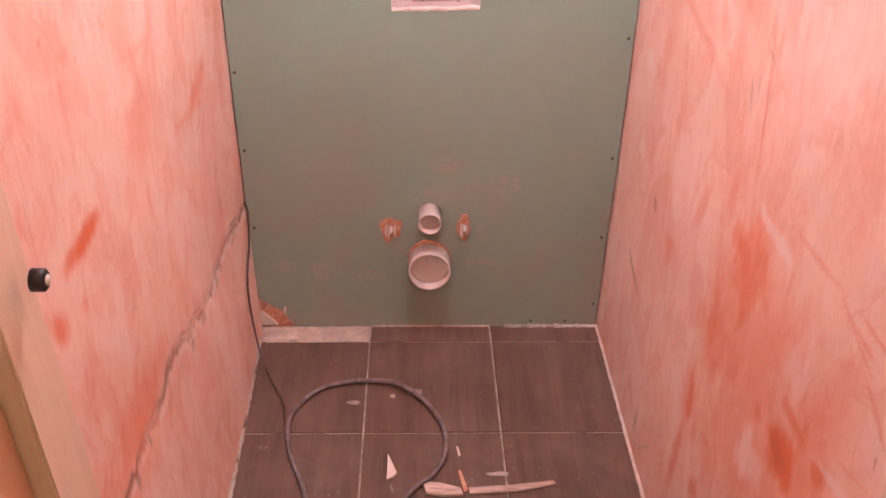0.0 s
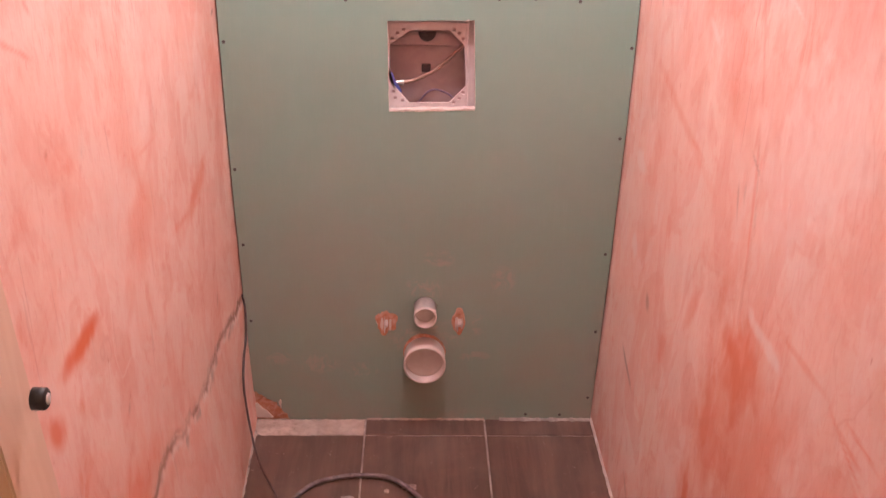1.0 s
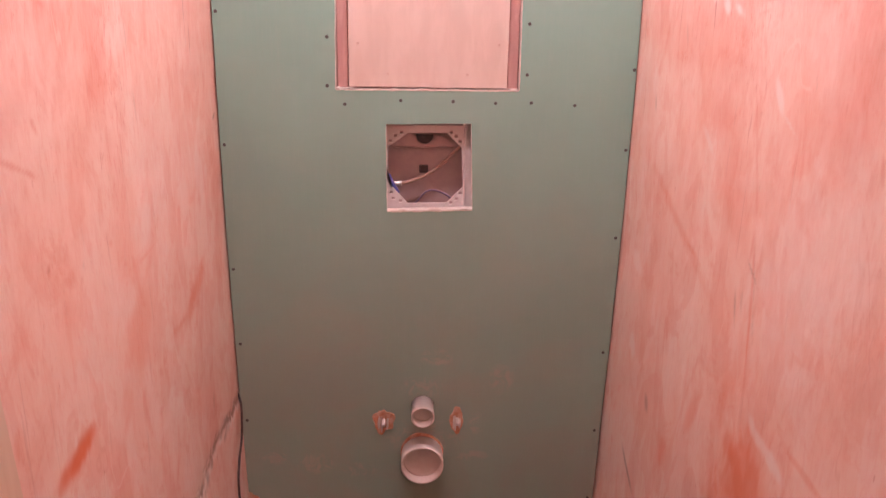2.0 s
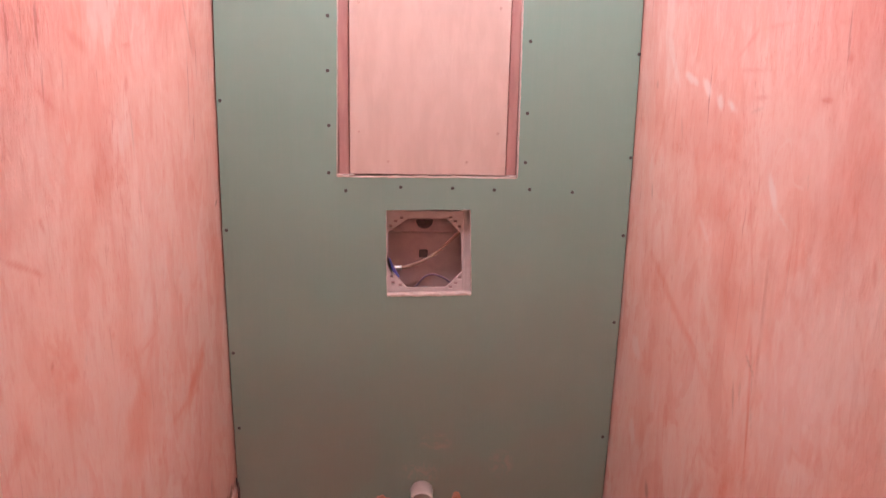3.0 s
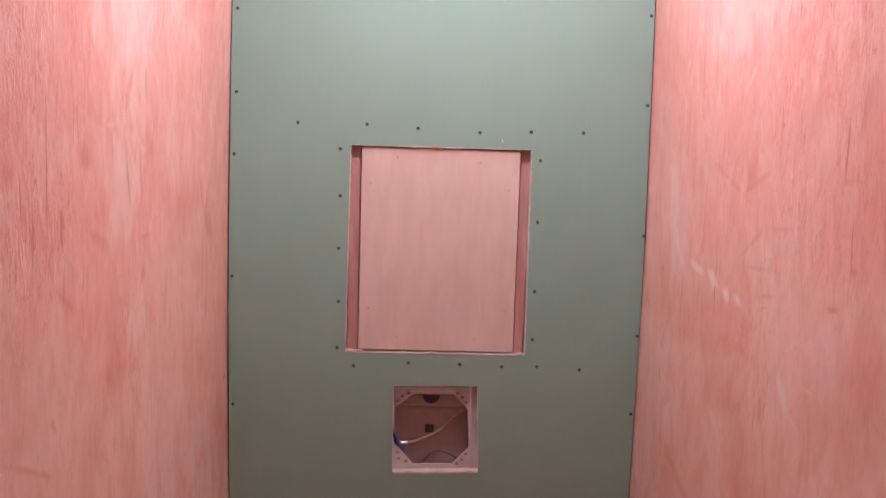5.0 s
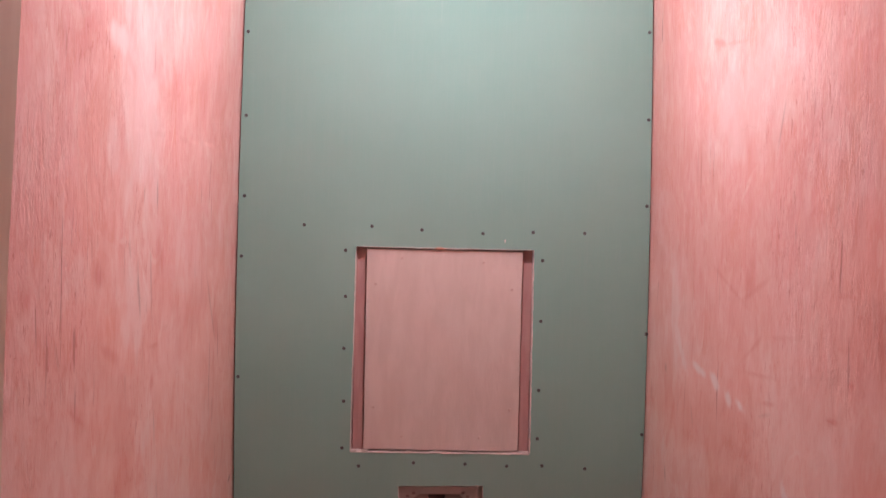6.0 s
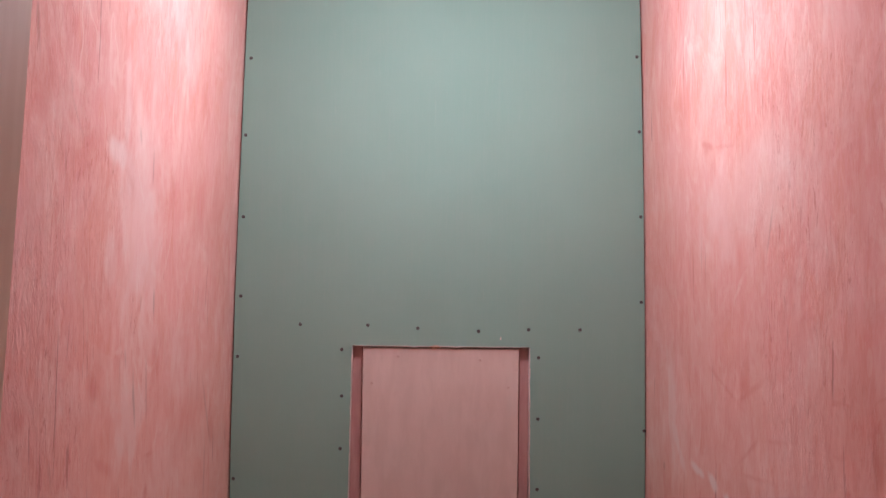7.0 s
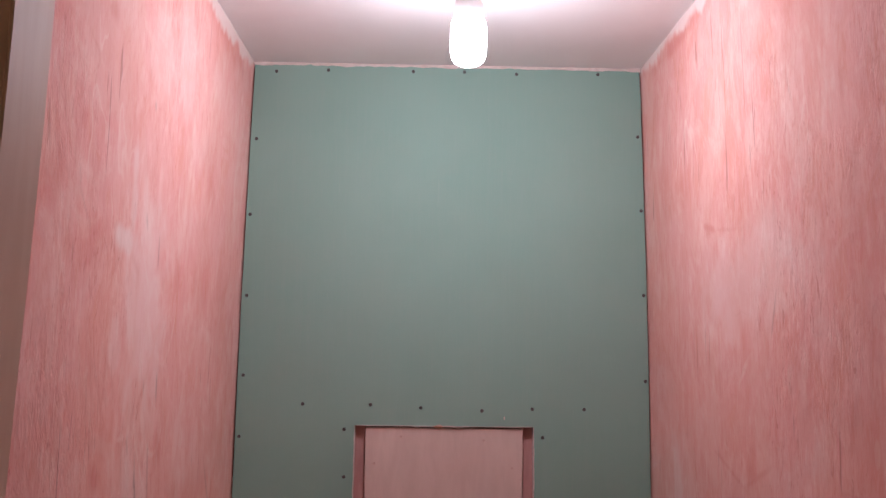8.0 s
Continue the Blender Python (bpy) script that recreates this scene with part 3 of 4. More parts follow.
def right_wear(y, z):
    w = Wear(y, z, 700)
    w.red(-0.913, 0.719, 0.078, 0.0545, 22, 0.70)
    w.red(-0.823, 0.596, 0.101, 0.0317, 78, 0.55)
    w.red(-1.001, 0.614, 0.125, 0.1118, 18, 0.42)
    w.red(-0.796, 0.389, 0.059, 0.0179, -89, 0.70)
    w.red(-0.772, 0.230, 0.107, 0.0180, -79, 0.50)
    w.dark(-1.151, 0.574, 0.039, 0.0220, 6, 0.22)
    w.red(-1.153, 0.577, 0.050, 0.0291, 3, 0.95)
    w.red(-1.059, 0.577, 0.033, 0.0264, 44, 0.60)
    w.red(-1.273, 0.639, 0.041, 0.0256, -11, 0.75)
    w.red(-1.193, 0.646, 0.054, 0.0117, 5, 0.60)
    w.red(-0.894, 0.257, 0.026, 0.0270, 37, 0.60)
    w.red(-1.286, 0.842, 0.055, 0.0035, 20, 0.50)
    w.red(-1.316, 0.873, 0.037, 0.0029, 5, 0.45)
    w.red(-1.125, 0.869, 0.065, 0.0048, -2, 0.30)
    w.red(-1.063, 0.437, 0.033, 0.0427, 42, 0.45)
    w.red(-1.339, 0.805, 0.059, 0.0049, 28, 0.40)
    w.red(-1.334, 0.701, 0.055, 0.0040, -16, 0.40)
    w.pale(-0.994, 0.824, 0.064, 0.0100, 3, 0.60)
    w.pale(-1.059, 0.491, 0.041, 0.0267, -79, 0.55)
    w.pale(-0.722, 0.322, 0.117, 0.0395, -84, 0.30)
    w.pale(-1.291, 0.658, 0.046, 0.0072, -10, 0.40)
    w.dark(-0.375, 0.555, 0.022, 0.0161, 47, 0.45)
    w.dark(-0.278, 0.338, 0.081, 0.0095, 18, 0.60)
    w.dark(-0.488, 0.075, 0.031, 0.0169, 88, 0.40)
    w.dark(-0.570, 0.072, 0.066, 0.0035, -43, 0.40)
    w.dark(-0.407, 0.106, 0.038, 0.0108, 40, 0.30)
    w.red(-0.517, 0.538, 0.039, 0.0280, 11, 0.35)
    w.red(-0.852, 1.007, 0.124, 0.0057, 79, 0.50)
    w.dark(-0.794, 0.943, 0.029, 0.0042, 66, 0.28)
    w.red(-0.536, 0.956, 0.052, 0.0063, 5, 0.40)
    w.pale(-0.166, 0.793, 0.027, 0.0166, 29, 0.45)
    w.pale(-0.198, 0.610, 0.022, 0.0192, 46, 0.40)
    w.dark(-0.817, 0.980, 0.014, 0.0040, 79, 0.22)
    w.red(-0.662, 0.695, 0.064, 0.0162, -59, 0.35)
    w.red(-0.726, 1.088, 0.034, 0.0202, 52, 0.35)
    w.red(-0.830, 1.064, 0.031, 0.0078, -81, 0.45)
    w.red(-1.281, 0.853, 0.038, 0.0032, 9, 0.40)
    w.red(-1.075, 0.783, 0.057, 0.0052, -84, 0.30)
    w.red(-0.803, 0.801, 0.081, 0.0239, -75, 0.35)
    w.pale(-0.268, 1.435, 0.067, 0.0105, 40, 0.45)
    w.pale(-0.405, 1.405, 0.038, 0.0064, 5, 0.75)
    w.pale(-0.502, 1.402, 0.029, 0.0084, 12, 0.80)
    w.pale(-0.582, 1.388, 0.022, 0.0096, 19, 0.80)
    w.pale(-0.648, 1.389, 0.025, 0.0074, 10, 0.85)
    w.pale(-0.857, 1.298, 0.028, 0.0085, 50, 0.75)
    w.pale(-0.901, 1.270, 0.027, 0.0028, 18, 0.50)
    w.pale(-0.564, 1.162, 0.041, 0.0059, 22, 0.35)
    w.pale(-0.157, 0.791, 0.056, 0.0140, 5, 0.40)
    w.pale(-0.202, 0.609, 0.029, 0.0178, 49, 0.45)
    w.pale(-0.989, 1.373, 0.070, 0.0387, 16, 0.15)
    w.red(-0.570, 1.578, 0.094, 0.0038, 15, 0.45)
    w.red(-0.700, 1.579, 0.067, 0.0044, -21, 0.42)
    w.red(-0.704, 1.492, 0.048, 0.0043, -30, 0.40)
    w.red(-0.828, 1.525, 0.067, 0.0028, -8, 0.30)
    w.red(-0.999, 1.445, 0.017, 0.0039, -7, 0.85)
    w.red(-1.059, 1.501, 0.010, 0.0030, -9, 0.65)
    w.red(-0.782, 1.420, 0.029, 0.0028, -9, 0.45)
    w.red(-0.732, 1.454, 0.082, 0.0028, -6, 0.40)
    w.red(-0.659, 1.316, 0.113, 0.0184, 2, 0.40)
    w.red(-0.633, 1.228, 0.070, 0.0285, -8, 0.30)
    w.red(-1.101, 1.339, 0.081, 0.1026, 56, 0.33)
    w.red(-1.131, 1.573, 0.055, 0.0191, 69, 0.50)
    w.red(-1.005, 1.543, 0.059, 0.0079, 68, 0.30)
    w.red(-1.186, 1.282, 0.014, 0.0047, 72, 0.50)
    w.red(-0.502, 1.349, 0.219, 0.0250, -5, 0.25)
    w.red(-0.743, 1.118, 0.075, 0.0566, 63, 0.25)
    w.dark(-0.194, 1.150, 0.020, 0.0085, 72, 0.35)
    w.dark(-0.976, 1.338, 0.012, 0.0028, 71, 0.22)
    w.dark(-0.791, 0.956, 0.032, 0.0054, 73, 0.40)
    w.dark(-0.816, 0.969, 0.020, 0.0042, 63, 0.25)
    w.dark(-0.846, 1.032, 0.032, 0.0037, 23, 0.35)
    w.dark(-0.860, 1.013, 0.096, 0.0030, 72, 0.22)
    w.red(-0.792, 1.220, 0.144, 0.0052, 70, 0.30)
    w.dark(-0.374, 1.309, 0.026, 0.0059, 62, 0.22)
    w.dark(-0.166, 1.365, 0.011, 0.0107, 53, 0.30)
    w.red(-0.424, 0.978, 0.213, 0.0118, 13, 0.28)
    w.pale(-1.018, 1.103, 0.100, 0.1956, 50, 0.30)
    w.red(-0.501, 1.989, 0.037, 0.0063, 12, 0.70)
    w.red(-0.590, 1.977, 0.059, 0.0028, 5, 0.40)
    w.dark(-0.800, 1.825, 0.035, 0.0038, -67, 0.30)
    w.red(-1.094, 1.615, 0.117, 0.0548, 81, 0.42)
    w.red(-0.920, 1.688, 0.028, 0.0391, 50, 0.35)
    w.red(-1.066, 1.608, 0.040, 0.0028, -4, 0.60)
    w.red(-1.060, 1.501, 0.005, 0.0055, 58, 0.60)
    w.pale(-0.668, 1.881, 0.078, 0.2020, 82, 0.28)
    w.red(-0.482, 1.753, 0.027, 0.0213, 71, 0.35)
    w.red(-1.090, 1.863, 0.066, 0.0293, 81, 0.35)
    w.red(-1.039, 1.542, 0.040, 0.0028, -5, 0.40)
    w.dark(-0.763, 1.399, 0.031, 0.0028, -15, 0.20)
    w.red(-0.452, 1.306, 0.312, 0.0457, -3, 0.30)
    w.pale(-0.229, 1.530, 0.115, 0.0299, 81, 0.35)
    w.red(-0.686, 1.587, 0.029, 0.0199, 34, 0.35)
    w.pale(-0.169, 1.193, 0.035, 0.0209, 64, 0.30)
    w.red(-0.327, 2.386, 0.179, 0.0154, -2, 0.60)
    w.red(-0.491, 1.987, 0.013, 0.0107, 24, 0.60)
    w.red(-0.348, 2.089, 0.043, 0.0488, 77, 0.35)
    w.red(-0.986, 1.966, 0.050, 0.0307, 53, 0.35)
    w.red(-1.071, 2.098, 0.029, 0.0091, 85, 0.35)
    w.dark(-0.900, 2.137, 0.039, 0.0028, 67, 0.20)
    w.red(-0.206, 2.163, 0.117, 0.0430, -74, 0.30)
    w.red(-1.156, 2.000, 0.014, 0.0105, 50, 0.40)
    w.red(-0.934, 0.722, 0.084, 0.0973, 24, 0.60)
    w.red(-0.866, 0.561, 0.107, 0.0694, -84, 0.45)
    w.red(-1.026, 0.644, 0.066, 0.1600, 35, 0.46)
    w.red(-1.014, 0.457, 0.094, 0.2158, 65, 0.42)
    w.red(-1.234, 0.622, 0.072, 0.0850, 2, 0.45)
    w.red(-1.160, 0.570, 0.050, 0.0420, 2, 0.95)
    w.red(-1.277, 0.727, 0.105, 0.0865, 10, 0.22)
    w.red(-0.903, 0.712, 0.051, 0.0548, -79, 0.40)
    w.red(-0.777, 0.369, 0.075, 0.0425, 87, 0.40)
    w.pale(-1.077, 0.485, 0.030, 0.0486, 75, 0.40)
    red, pale, dark = w.layers
    return red, np.maximum(pale, top_ragged(y, z, 110)), dark


wall_left = plaster_wall("wall_left", -1, "filled wall brushed with pink primer, chased ledge near the floor", left_relief, left_wear_shade)
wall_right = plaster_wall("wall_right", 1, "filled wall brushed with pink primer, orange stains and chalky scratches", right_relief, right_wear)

# ---- back wall: green plasterboard on studs ----
wall_back = tagged(new("wall_back", finish(box(-0.569, 0.569, 0.17, 0.27, 0, CEIL), "wall_back", SCREED)),
                   "screed-grey back wall behind green moisture-proof plasterboard", "wall", kind="structure")
B, T = -0.004, 2.4135


def board_side(side, z0, z1, seed):
    """The board's upright edge, a few millimetres off the bowed wall and cut a little unevenly."""
    n = 36
    return [(side * (float(half(z)) - 0.0034 + 0.0008 * noise.noise(Vector((z * 9, seed, 0.3)))), z) for z in (z0 + (z1 - z0) * k / n for k in range(n))]


L, R = -0.442, 0.442
outer = [(-0.353, B + 0.001), *jag((-0.346, B), (R, B), 0.05, 0.002, 1), *board_side(1, B, T - 0.002, 2),
         *jag((R, T - 0.002), (L, T), 0.04, 0.0025, 3), *board_side(-1, T, 0.084, 4),
         *jag((-half(0.084) + 0.0034, 0.084), (-0.386, 0.048), 0.008, 0.008, 5), *jag((-0.386, 0.048), (-0.353, B + 0.001), 0.008, 0.01, 6)]
hatch_hole = [*jag((-0.2015, 1.1288), (0.2051, 1.1312), 0.012, 0.002, 7), *jag((0.2051, 1.1312), (0.2012, 1.595), 0.05, 0.001, 8),
              *jag((0.2012, 1.595), (-0.1965, 1.5945), 0.012, 0.002, 9), *jag((-0.1965, 1.5945), (-0.2015, 1.1288), 0.05, 0.001, 10)]
flush_hole = [*jag((-0.0883, 0.8462), (0.1085, 0.852), 0.012, 0.0022, 11), *jag((0.1085, 0.852), (0.1005, 1.0554), 0.03, 0.001, 12),
              *jag((0.1005, 1.0554), (-0.0906, 1.0513), 0.02, 0.001, 13), *jag((-0.0906, 1.0513), (-0.0883, 0.8462), 0.03, 0.001, 14)]
STUDS = ((-0.0987, 0.2939, 0.026, 0.033, 3), (0.0855, 0.2968, 0.018, 0.033, 5))
holes = [hatch_hole, flush_hole, ragged_ring(-0.0005, 0.2, 0.055, 0.055, 32, 0.06, 1), ragged_ring(0.0001, 0.3355, 0.0293, 0.0293, 32, 0.02, 2)]
holes += [ragged_ring(x, z, rx * 0.8, rz * 0.8, 18, 0.6, s) for x, z, rx, rz, s in STUDS]
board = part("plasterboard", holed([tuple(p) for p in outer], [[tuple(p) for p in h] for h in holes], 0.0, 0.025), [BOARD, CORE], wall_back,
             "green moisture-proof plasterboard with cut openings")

screw_bm = spun([(0.0001, 0.0003), (0.0013, 0.0003), (0.0014, 0.0010), (0.0028, 0.0012), (0.0035, 0.0008), (0.0039, 0.0001), (0.0039, -0.004)], 14, "Y")
screw_mesh = finish(screw_bm, "screw", STEEL_DARK, True)
LOW_ROW = ((-0.1824, 1.0961), (-0.058, 1.1059), (0.0591, 1.1052), (0.1541, 1.1023), (0.2343, 1.1043), (0.3322, 1.0995))
HIGH_ROW = ((-0.3139, 1.6403), (-0.1627, 1.6404), (-0.0505, 1.635), (0.0861, 1.6299), (0.1988, 1.6349), (0.3148, 1.6357))
HATCH_LEFT, HATCH_RIGHT = (1.5853, 1.4816, 1.3641, 1.2438, 1.1368), (1.5723, 1.4348, 1.2777, 1.1666)
EDGE_RIGHT = ((0.432, 0.067), (0.436, 0.267), (0.442, 0.486), (0.4495, 0.785), (0.456, 0.998), (0.460, 1.181), (0.462, 1.411), (0.453, 1.700), (0.450, 1.893), (0.445, 2.086), (0.438, 2.257))
EDGE_LEFT = ((-0.438, 0.293), (-0.444, 0.504), (-0.4505, 0.699), (-0.4545, 1.000), (-0.457, 1.295), (-0.453, 1.567), (-0.448, 1.702), (-0.446, 1.880), (-0.444, 2.064), (-0.435, 2.238))
TOP_ROW = ((-0.394, 2.396), (-0.275, 2.401), (-0.080, 2.401), (0.038, 2.402), (0.158, 2.399), (0.346, 2.402))


def screw_at(x, z):
    s = new("screw", screw_mesh)
    s.parent, s.location = wall_back, (x, 0, z)
    s.rotation_euler = (0, 7.0 * x + 3.0 * z, 0)


for x, z in (*LOW_ROW, *HIGH_ROW, *EDGE_RIGHT, *EDGE_LEFT, *TOP_ROW, (0.270, 0.014), (0.361, 0.013)):
    screw_at(x, z)
for i, z in enumerate(HATCH_LEFT):
    screw_at(-0.2205 + 0.0015 * (i % 2), z)
for z in HATCH_RIGHT:
    screw_at(0.222, z)

# torn paper and gypsum crumbs along the cut edges
for i, (x, z, w, h) in enumerate(((0.1362, 1.6143, 0.0016, 0.004), (-0.1952, 1.1323, 0.008, 0.003), (-0.1695, 1.1328, 0.010, 0.0025), (-0.0714, 1.131, 0.009, 0.003), (-0.0113, 1.1312, 0.012, 0.0025),
                                 (0.0631, 1.1321, 0.010, 0.002), (0.1931, 1.1335, 0.008, 0.003), (0.0317, 1.5937, 0.016, 0.0014), (-0.0604, 1.5937, 0.008, 0.0012), (0.0871, 1.0544, 0.005, 0.002),
                                 (-0.05, 0.8494, 0.014, 0.003), (0.022, 0.8507, 0.018, 0.0032), (0.0889, 0.8537, 0.010, 0.003))):
    part("paper_nick", lump(w, 0.0022, h, (x, -0.0006, z), 30 + i, 0.5, 2), CORE, wall_back)


def ridge(x0, x1, y, z, w, h, seed):
    """An uneven line of filler along the top of the board."""
    bm = bmesh.new()
    n = 110
    rows = []
    for i in range(n + 1):
        x = x0 + (x1 - x0) * i / n
        k = 1 + 0.7 * noise.noise(Vector((i * 0.17, seed, 0))) + 0.4 * noise.noise(Vector((i * 0.6, seed, 2)))
        rows.append([bm.verts.new((x, y - d * w * k, z - e * h * k)) for d, e in ((0, 1), (0.7, 0.8), (1, 0.3), (1, -0.2))])
    for a, b in zip(rows, rows[1:]):
        for j in range(3):
            bm.faces.new((a[j], b[j], b[j + 1], a[j + 1]))
    return bm


part("joint_filler", ridge(-0.445, 0.445, 0.002, CEIL - 0.0015, 0.004, 0.0055, 5), CORE, wall_back, "uneven pale filler under the ceiling", True)



def lip(x0, z0, x1, z1, w, seed):
    """A narrow frayed strip of torn paper and gypsum along a cut edge, standing a little proud of the board."""
    bm = bmesh.new()
    a, b = Vector((x0, 0, z0)), Vector((x1, 0, z1))
    d = (b - a).normalized()
    s = Vector((-d.z, 0, d.x))
    n = max(4, int((b - a).length / 0.006))
    rows = []
    for i in range(n + 1):
        p = a + (b - a) * i / n
        k = max(0.15, 1 + 0.9 * noise.noise(Vector((i * 0.27, seed, 0))) + 0.5 * noise.noise(Vector((i * 0.8, seed, 3))))
        rows.append([bm.verts.new(p + s * w * f * k + Vector((0, y, 0))) for f, y in ((-0.3, 0.004), (-0.25, -0.0012), (0.5, -0.0014), (0.7, 0.001))])
    for r, q in zip(rows, rows[1:]):
        for j in range(3):
            bm.faces.new((r[j], r[j + 1], q[j + 1], q[j]))
    return bm


for i, edge in enumerate(((-0.2015, 1.129, -0.1965, 1.594, 0.0024), (0.2012, 1.594, 0.2051, 1.132, 0.0028), (0.204, 1.131, -0.201, 1.129, 0.0032), (-0.195, 1.5945, 0.200, 1.595, 0.0014),
                          (0.108, 0.852, -0.088, 0.8465, 0.0050), (-0.0883, 0.848, -0.0906, 1.050, 0.0014), (0.1005, 1.055, 0.1085, 0.853, 0.0016))):
    part("torn_edge", lip(*edge, 40 + i), CORE, wall_back, "pale frayed cut edge")

# ---- access hatch in its opening ----
hatch = thing("access_hatch", "pink-primed access hatch panel in the plasterboard opening", "access hatch", (0, 0.03, 1.127))


def under(ob_parent, name, bm, material, label="", smooth=False):
    """A part given in world metres."""
    bm.transform(Matrix.Translation(-ob_parent.matrix_basis.translation))
    return part(name, bm, material, ob_parent, label, smooth)


under(hatch, "backing", box(-0.2443, 0.2486, 0.034, 0.044, 1.0887, 1.6347), STRIP_PINK)
for x0, x1 in ((-0.1992, -0.1755), (0.1808, 0.2028)):
    under(hatch, "side_strip", box(x0, x1, 0.0255, 0.0335, 1.10, 1.62, 0.001), STRIP_PINK, "darker pink side strip")
panel = under(hatch, "panel", box(-0.173, 0.1782, 0.006, 0.0325, 1.1345, 1.5905, 0.0012), PANEL_PINK, "pale pink panel with filled screw heads")
dent = finish(spun([(0.0001, 0.0002), (0.0018, 0.0005), (0.0030, 0.0001), (0.0030, -0.002)], 12, "Y"), "filled_screw", DENT, True)
for x, z in ((-0.0944, 1.5698), (0.0902, 1.5637), (-0.153, 1.5099), (0.1553, 1.5035), (-0.1528, 1.2298), (0.1574, 1.2299), (-0.0866, 1.1638), (0.09, 1.164)):
    s = new("filled_screw", dent)
    s.parent, s.location = panel, Vector((x, 0.006, z)) - hatch.matrix_basis.translation
under(hatch, "plaster_crumb", lump(0.013, 0.003, 0.0032, (-0.0093, 0.001, 1.5940), 3, 0.7), ORANGE_PLASTER, "orange primer-soaked crumb")

# ---- flush-plate opening: frame, cistern and pipes inside ----
cistern = thing("concealed_cistern", "concealed cistern in the wall behind the square opening", "cistern", (0, 0.16, 0.70))
under(cistern, "shell", box(-0.2225, 0.2279, 0.092, 0.165, 0.6913, 1.0879, 0.006), CISTERN)
under(cistern, "top_ledge", box(-0.2228, 0.2299, 0.076, 0.0915, 0.9785, 1.0831, 0.004), CISTERN)
port = spun([(0.0001, 0.006), (0.018, 0.006), (0.020, 0.003), (0.020, -0.01)], 24, "Y", (-0.0022, 0.0745, 1.0104))
bmesh.ops.bisect_plane(port, geom=port.verts[:] + port.edges[:] + port.faces[:], plane_co=(0, 0, 1.0129), plane_no=(0, 0, 1), clear_outer=True)
under(cistern, "black_port", port, PORT, "round dark port", True)
under(cistern, "square_port", box(-0.0143, 0.0066, 0.087, 0.0915, 0.9142, 0.9341, 0.002), PORT, "small dark square port")
frame_thing = thing("flush_plate_bracket", "white perforated plastic bracket behind the flush opening", "bracket", (0, 0.04, 0.84))
octagon = [(-0.041, 1.025), (0.048, 1.026), (0.082, 0.991), (0.087, 0.897), (0.050, 0.858), (-0.042, 0.856), (-0.086, 0.906), (-0.087, 0.992)]
cuts = [[(x - 0.0038, z - 0.0038), (x + 0.0038, z - 0.0038), (x + 0.0038, z + 0.0038), (x - 0.0038, z + 0.0038)]
        for x, z in ((-0.070, 1.018), (-0.056, 1.026), (-0.0815, 1.006), (0.058, 1.028), (0.069, 1.019), (0.0785, 1.007),
                     (-0.079, 0.883), (-0.075, 0.868), (-0.058, 0.862), (0.0815, 0.882), (0.073, 0.868), (0.0605, 0.8585))]
under(frame_thing, "plate", holed([(-0.128, 0.81), (0.13, 0.81), (0.13, 1.09), (-0.128, 1.09)], [octagon, *cuts], 0.0315, 0.005), [FRAME_WHITE, FRAME_WHITE])
under(frame_thing, "rim", box(0.0877, 0.0926, 0.0262, 0.0314, 0.821, 1.0781, 0.001), FRAME_WHITE)
under(frame_thing, "top_rim", box(-0.1215, 0.088, 0.0262, 0.0314, 1.042, 1.0461, 0.001), FRAME_WHITE)
hose_in = thing("braided_hose", "beige water hose with a blue valve inside the wall", "hose", (-0.08, 0.075, 0.915))
under(hose_in, "hose", tube([(-0.0690, 0.058, 0.8990), (-0.0404, 0.060, 0.8998), (0.0108, 0.062, 0.9222), (0.0488, 0.062, 0.9541), (0.0778, 0.058, 0.9838), (0.1058, 0.055, 1.0108)], 0.0042, 10, 14, 0.0003), BEIGE, "", True)
under(hose_in, "fitting", tube([(-0.0836, 0.056, 0.8956), (-0.0653, 0.058, 0.8971), (-0.0549, 0.058, 0.8974)], 0.0062, 12, 4), STEEL, "steel crimp fitting", True)
under(hose_in, "valve", tube([(-0.088, 0.047, 0.922), (-0.078, 0.047, 0.900), (-0.064, 0.047, 0.876)], 0.0055, 10, 6, 0.0006), BLUE, "blue plastic valve", True)
cab_in = thing("violet_cable", "violet cable arched low inside the wall", "cable", (0, 0.08, 0.86))
under(cab_in, "sheath", tube([(-0.05, 0.070, 0.82), (-0.022, 0.068, 0.847), (0.001, 0.067, 0.873), (0.021, 0.067, 0.878), (0.045, 0.067, 0.870), (0.061, 0.068, 0.858), (0.08, 0.07, 0.835)], 0.0022, 8, 10), VIOLET, "", True)


# ---- pipes and studs on the board ----
def wall_pipe(name, label, z, r, wall, length, back):
    ob = thing(name, label, "pipe", (-0.0003, 0, z))
    lip = wall * 0.4
    prof = [(r - wall, -back), (r - wall, length - 0.001), (r - wall + lip, length), (r - lip * 0.6, length), (r, length - 0.002),
            (r, length - 0.018), (r - 0.001, length - 0.020), (r - 0.001, -back)]
    part("tube", spun(prof, 56, "Y"), PVC, ob, "", True)
    part("seal", spun([(r - wall - 0.0035, length - 0.028), (r - wall + 0.0004, length - 0.026), (r - wall + 0.0004, length - 0.034), (r - wall - 0.0035, length - 0.032)], 40, "Y"), PVC, ob, "", True)
    part("end_cap", spun([(0.0001, -back + 0.012), (r - wall - 0.001, -back + 0.012), (r - wall - 0.001, -back + 0.006)], 36, "Y"), PVC, ob)
    return ob


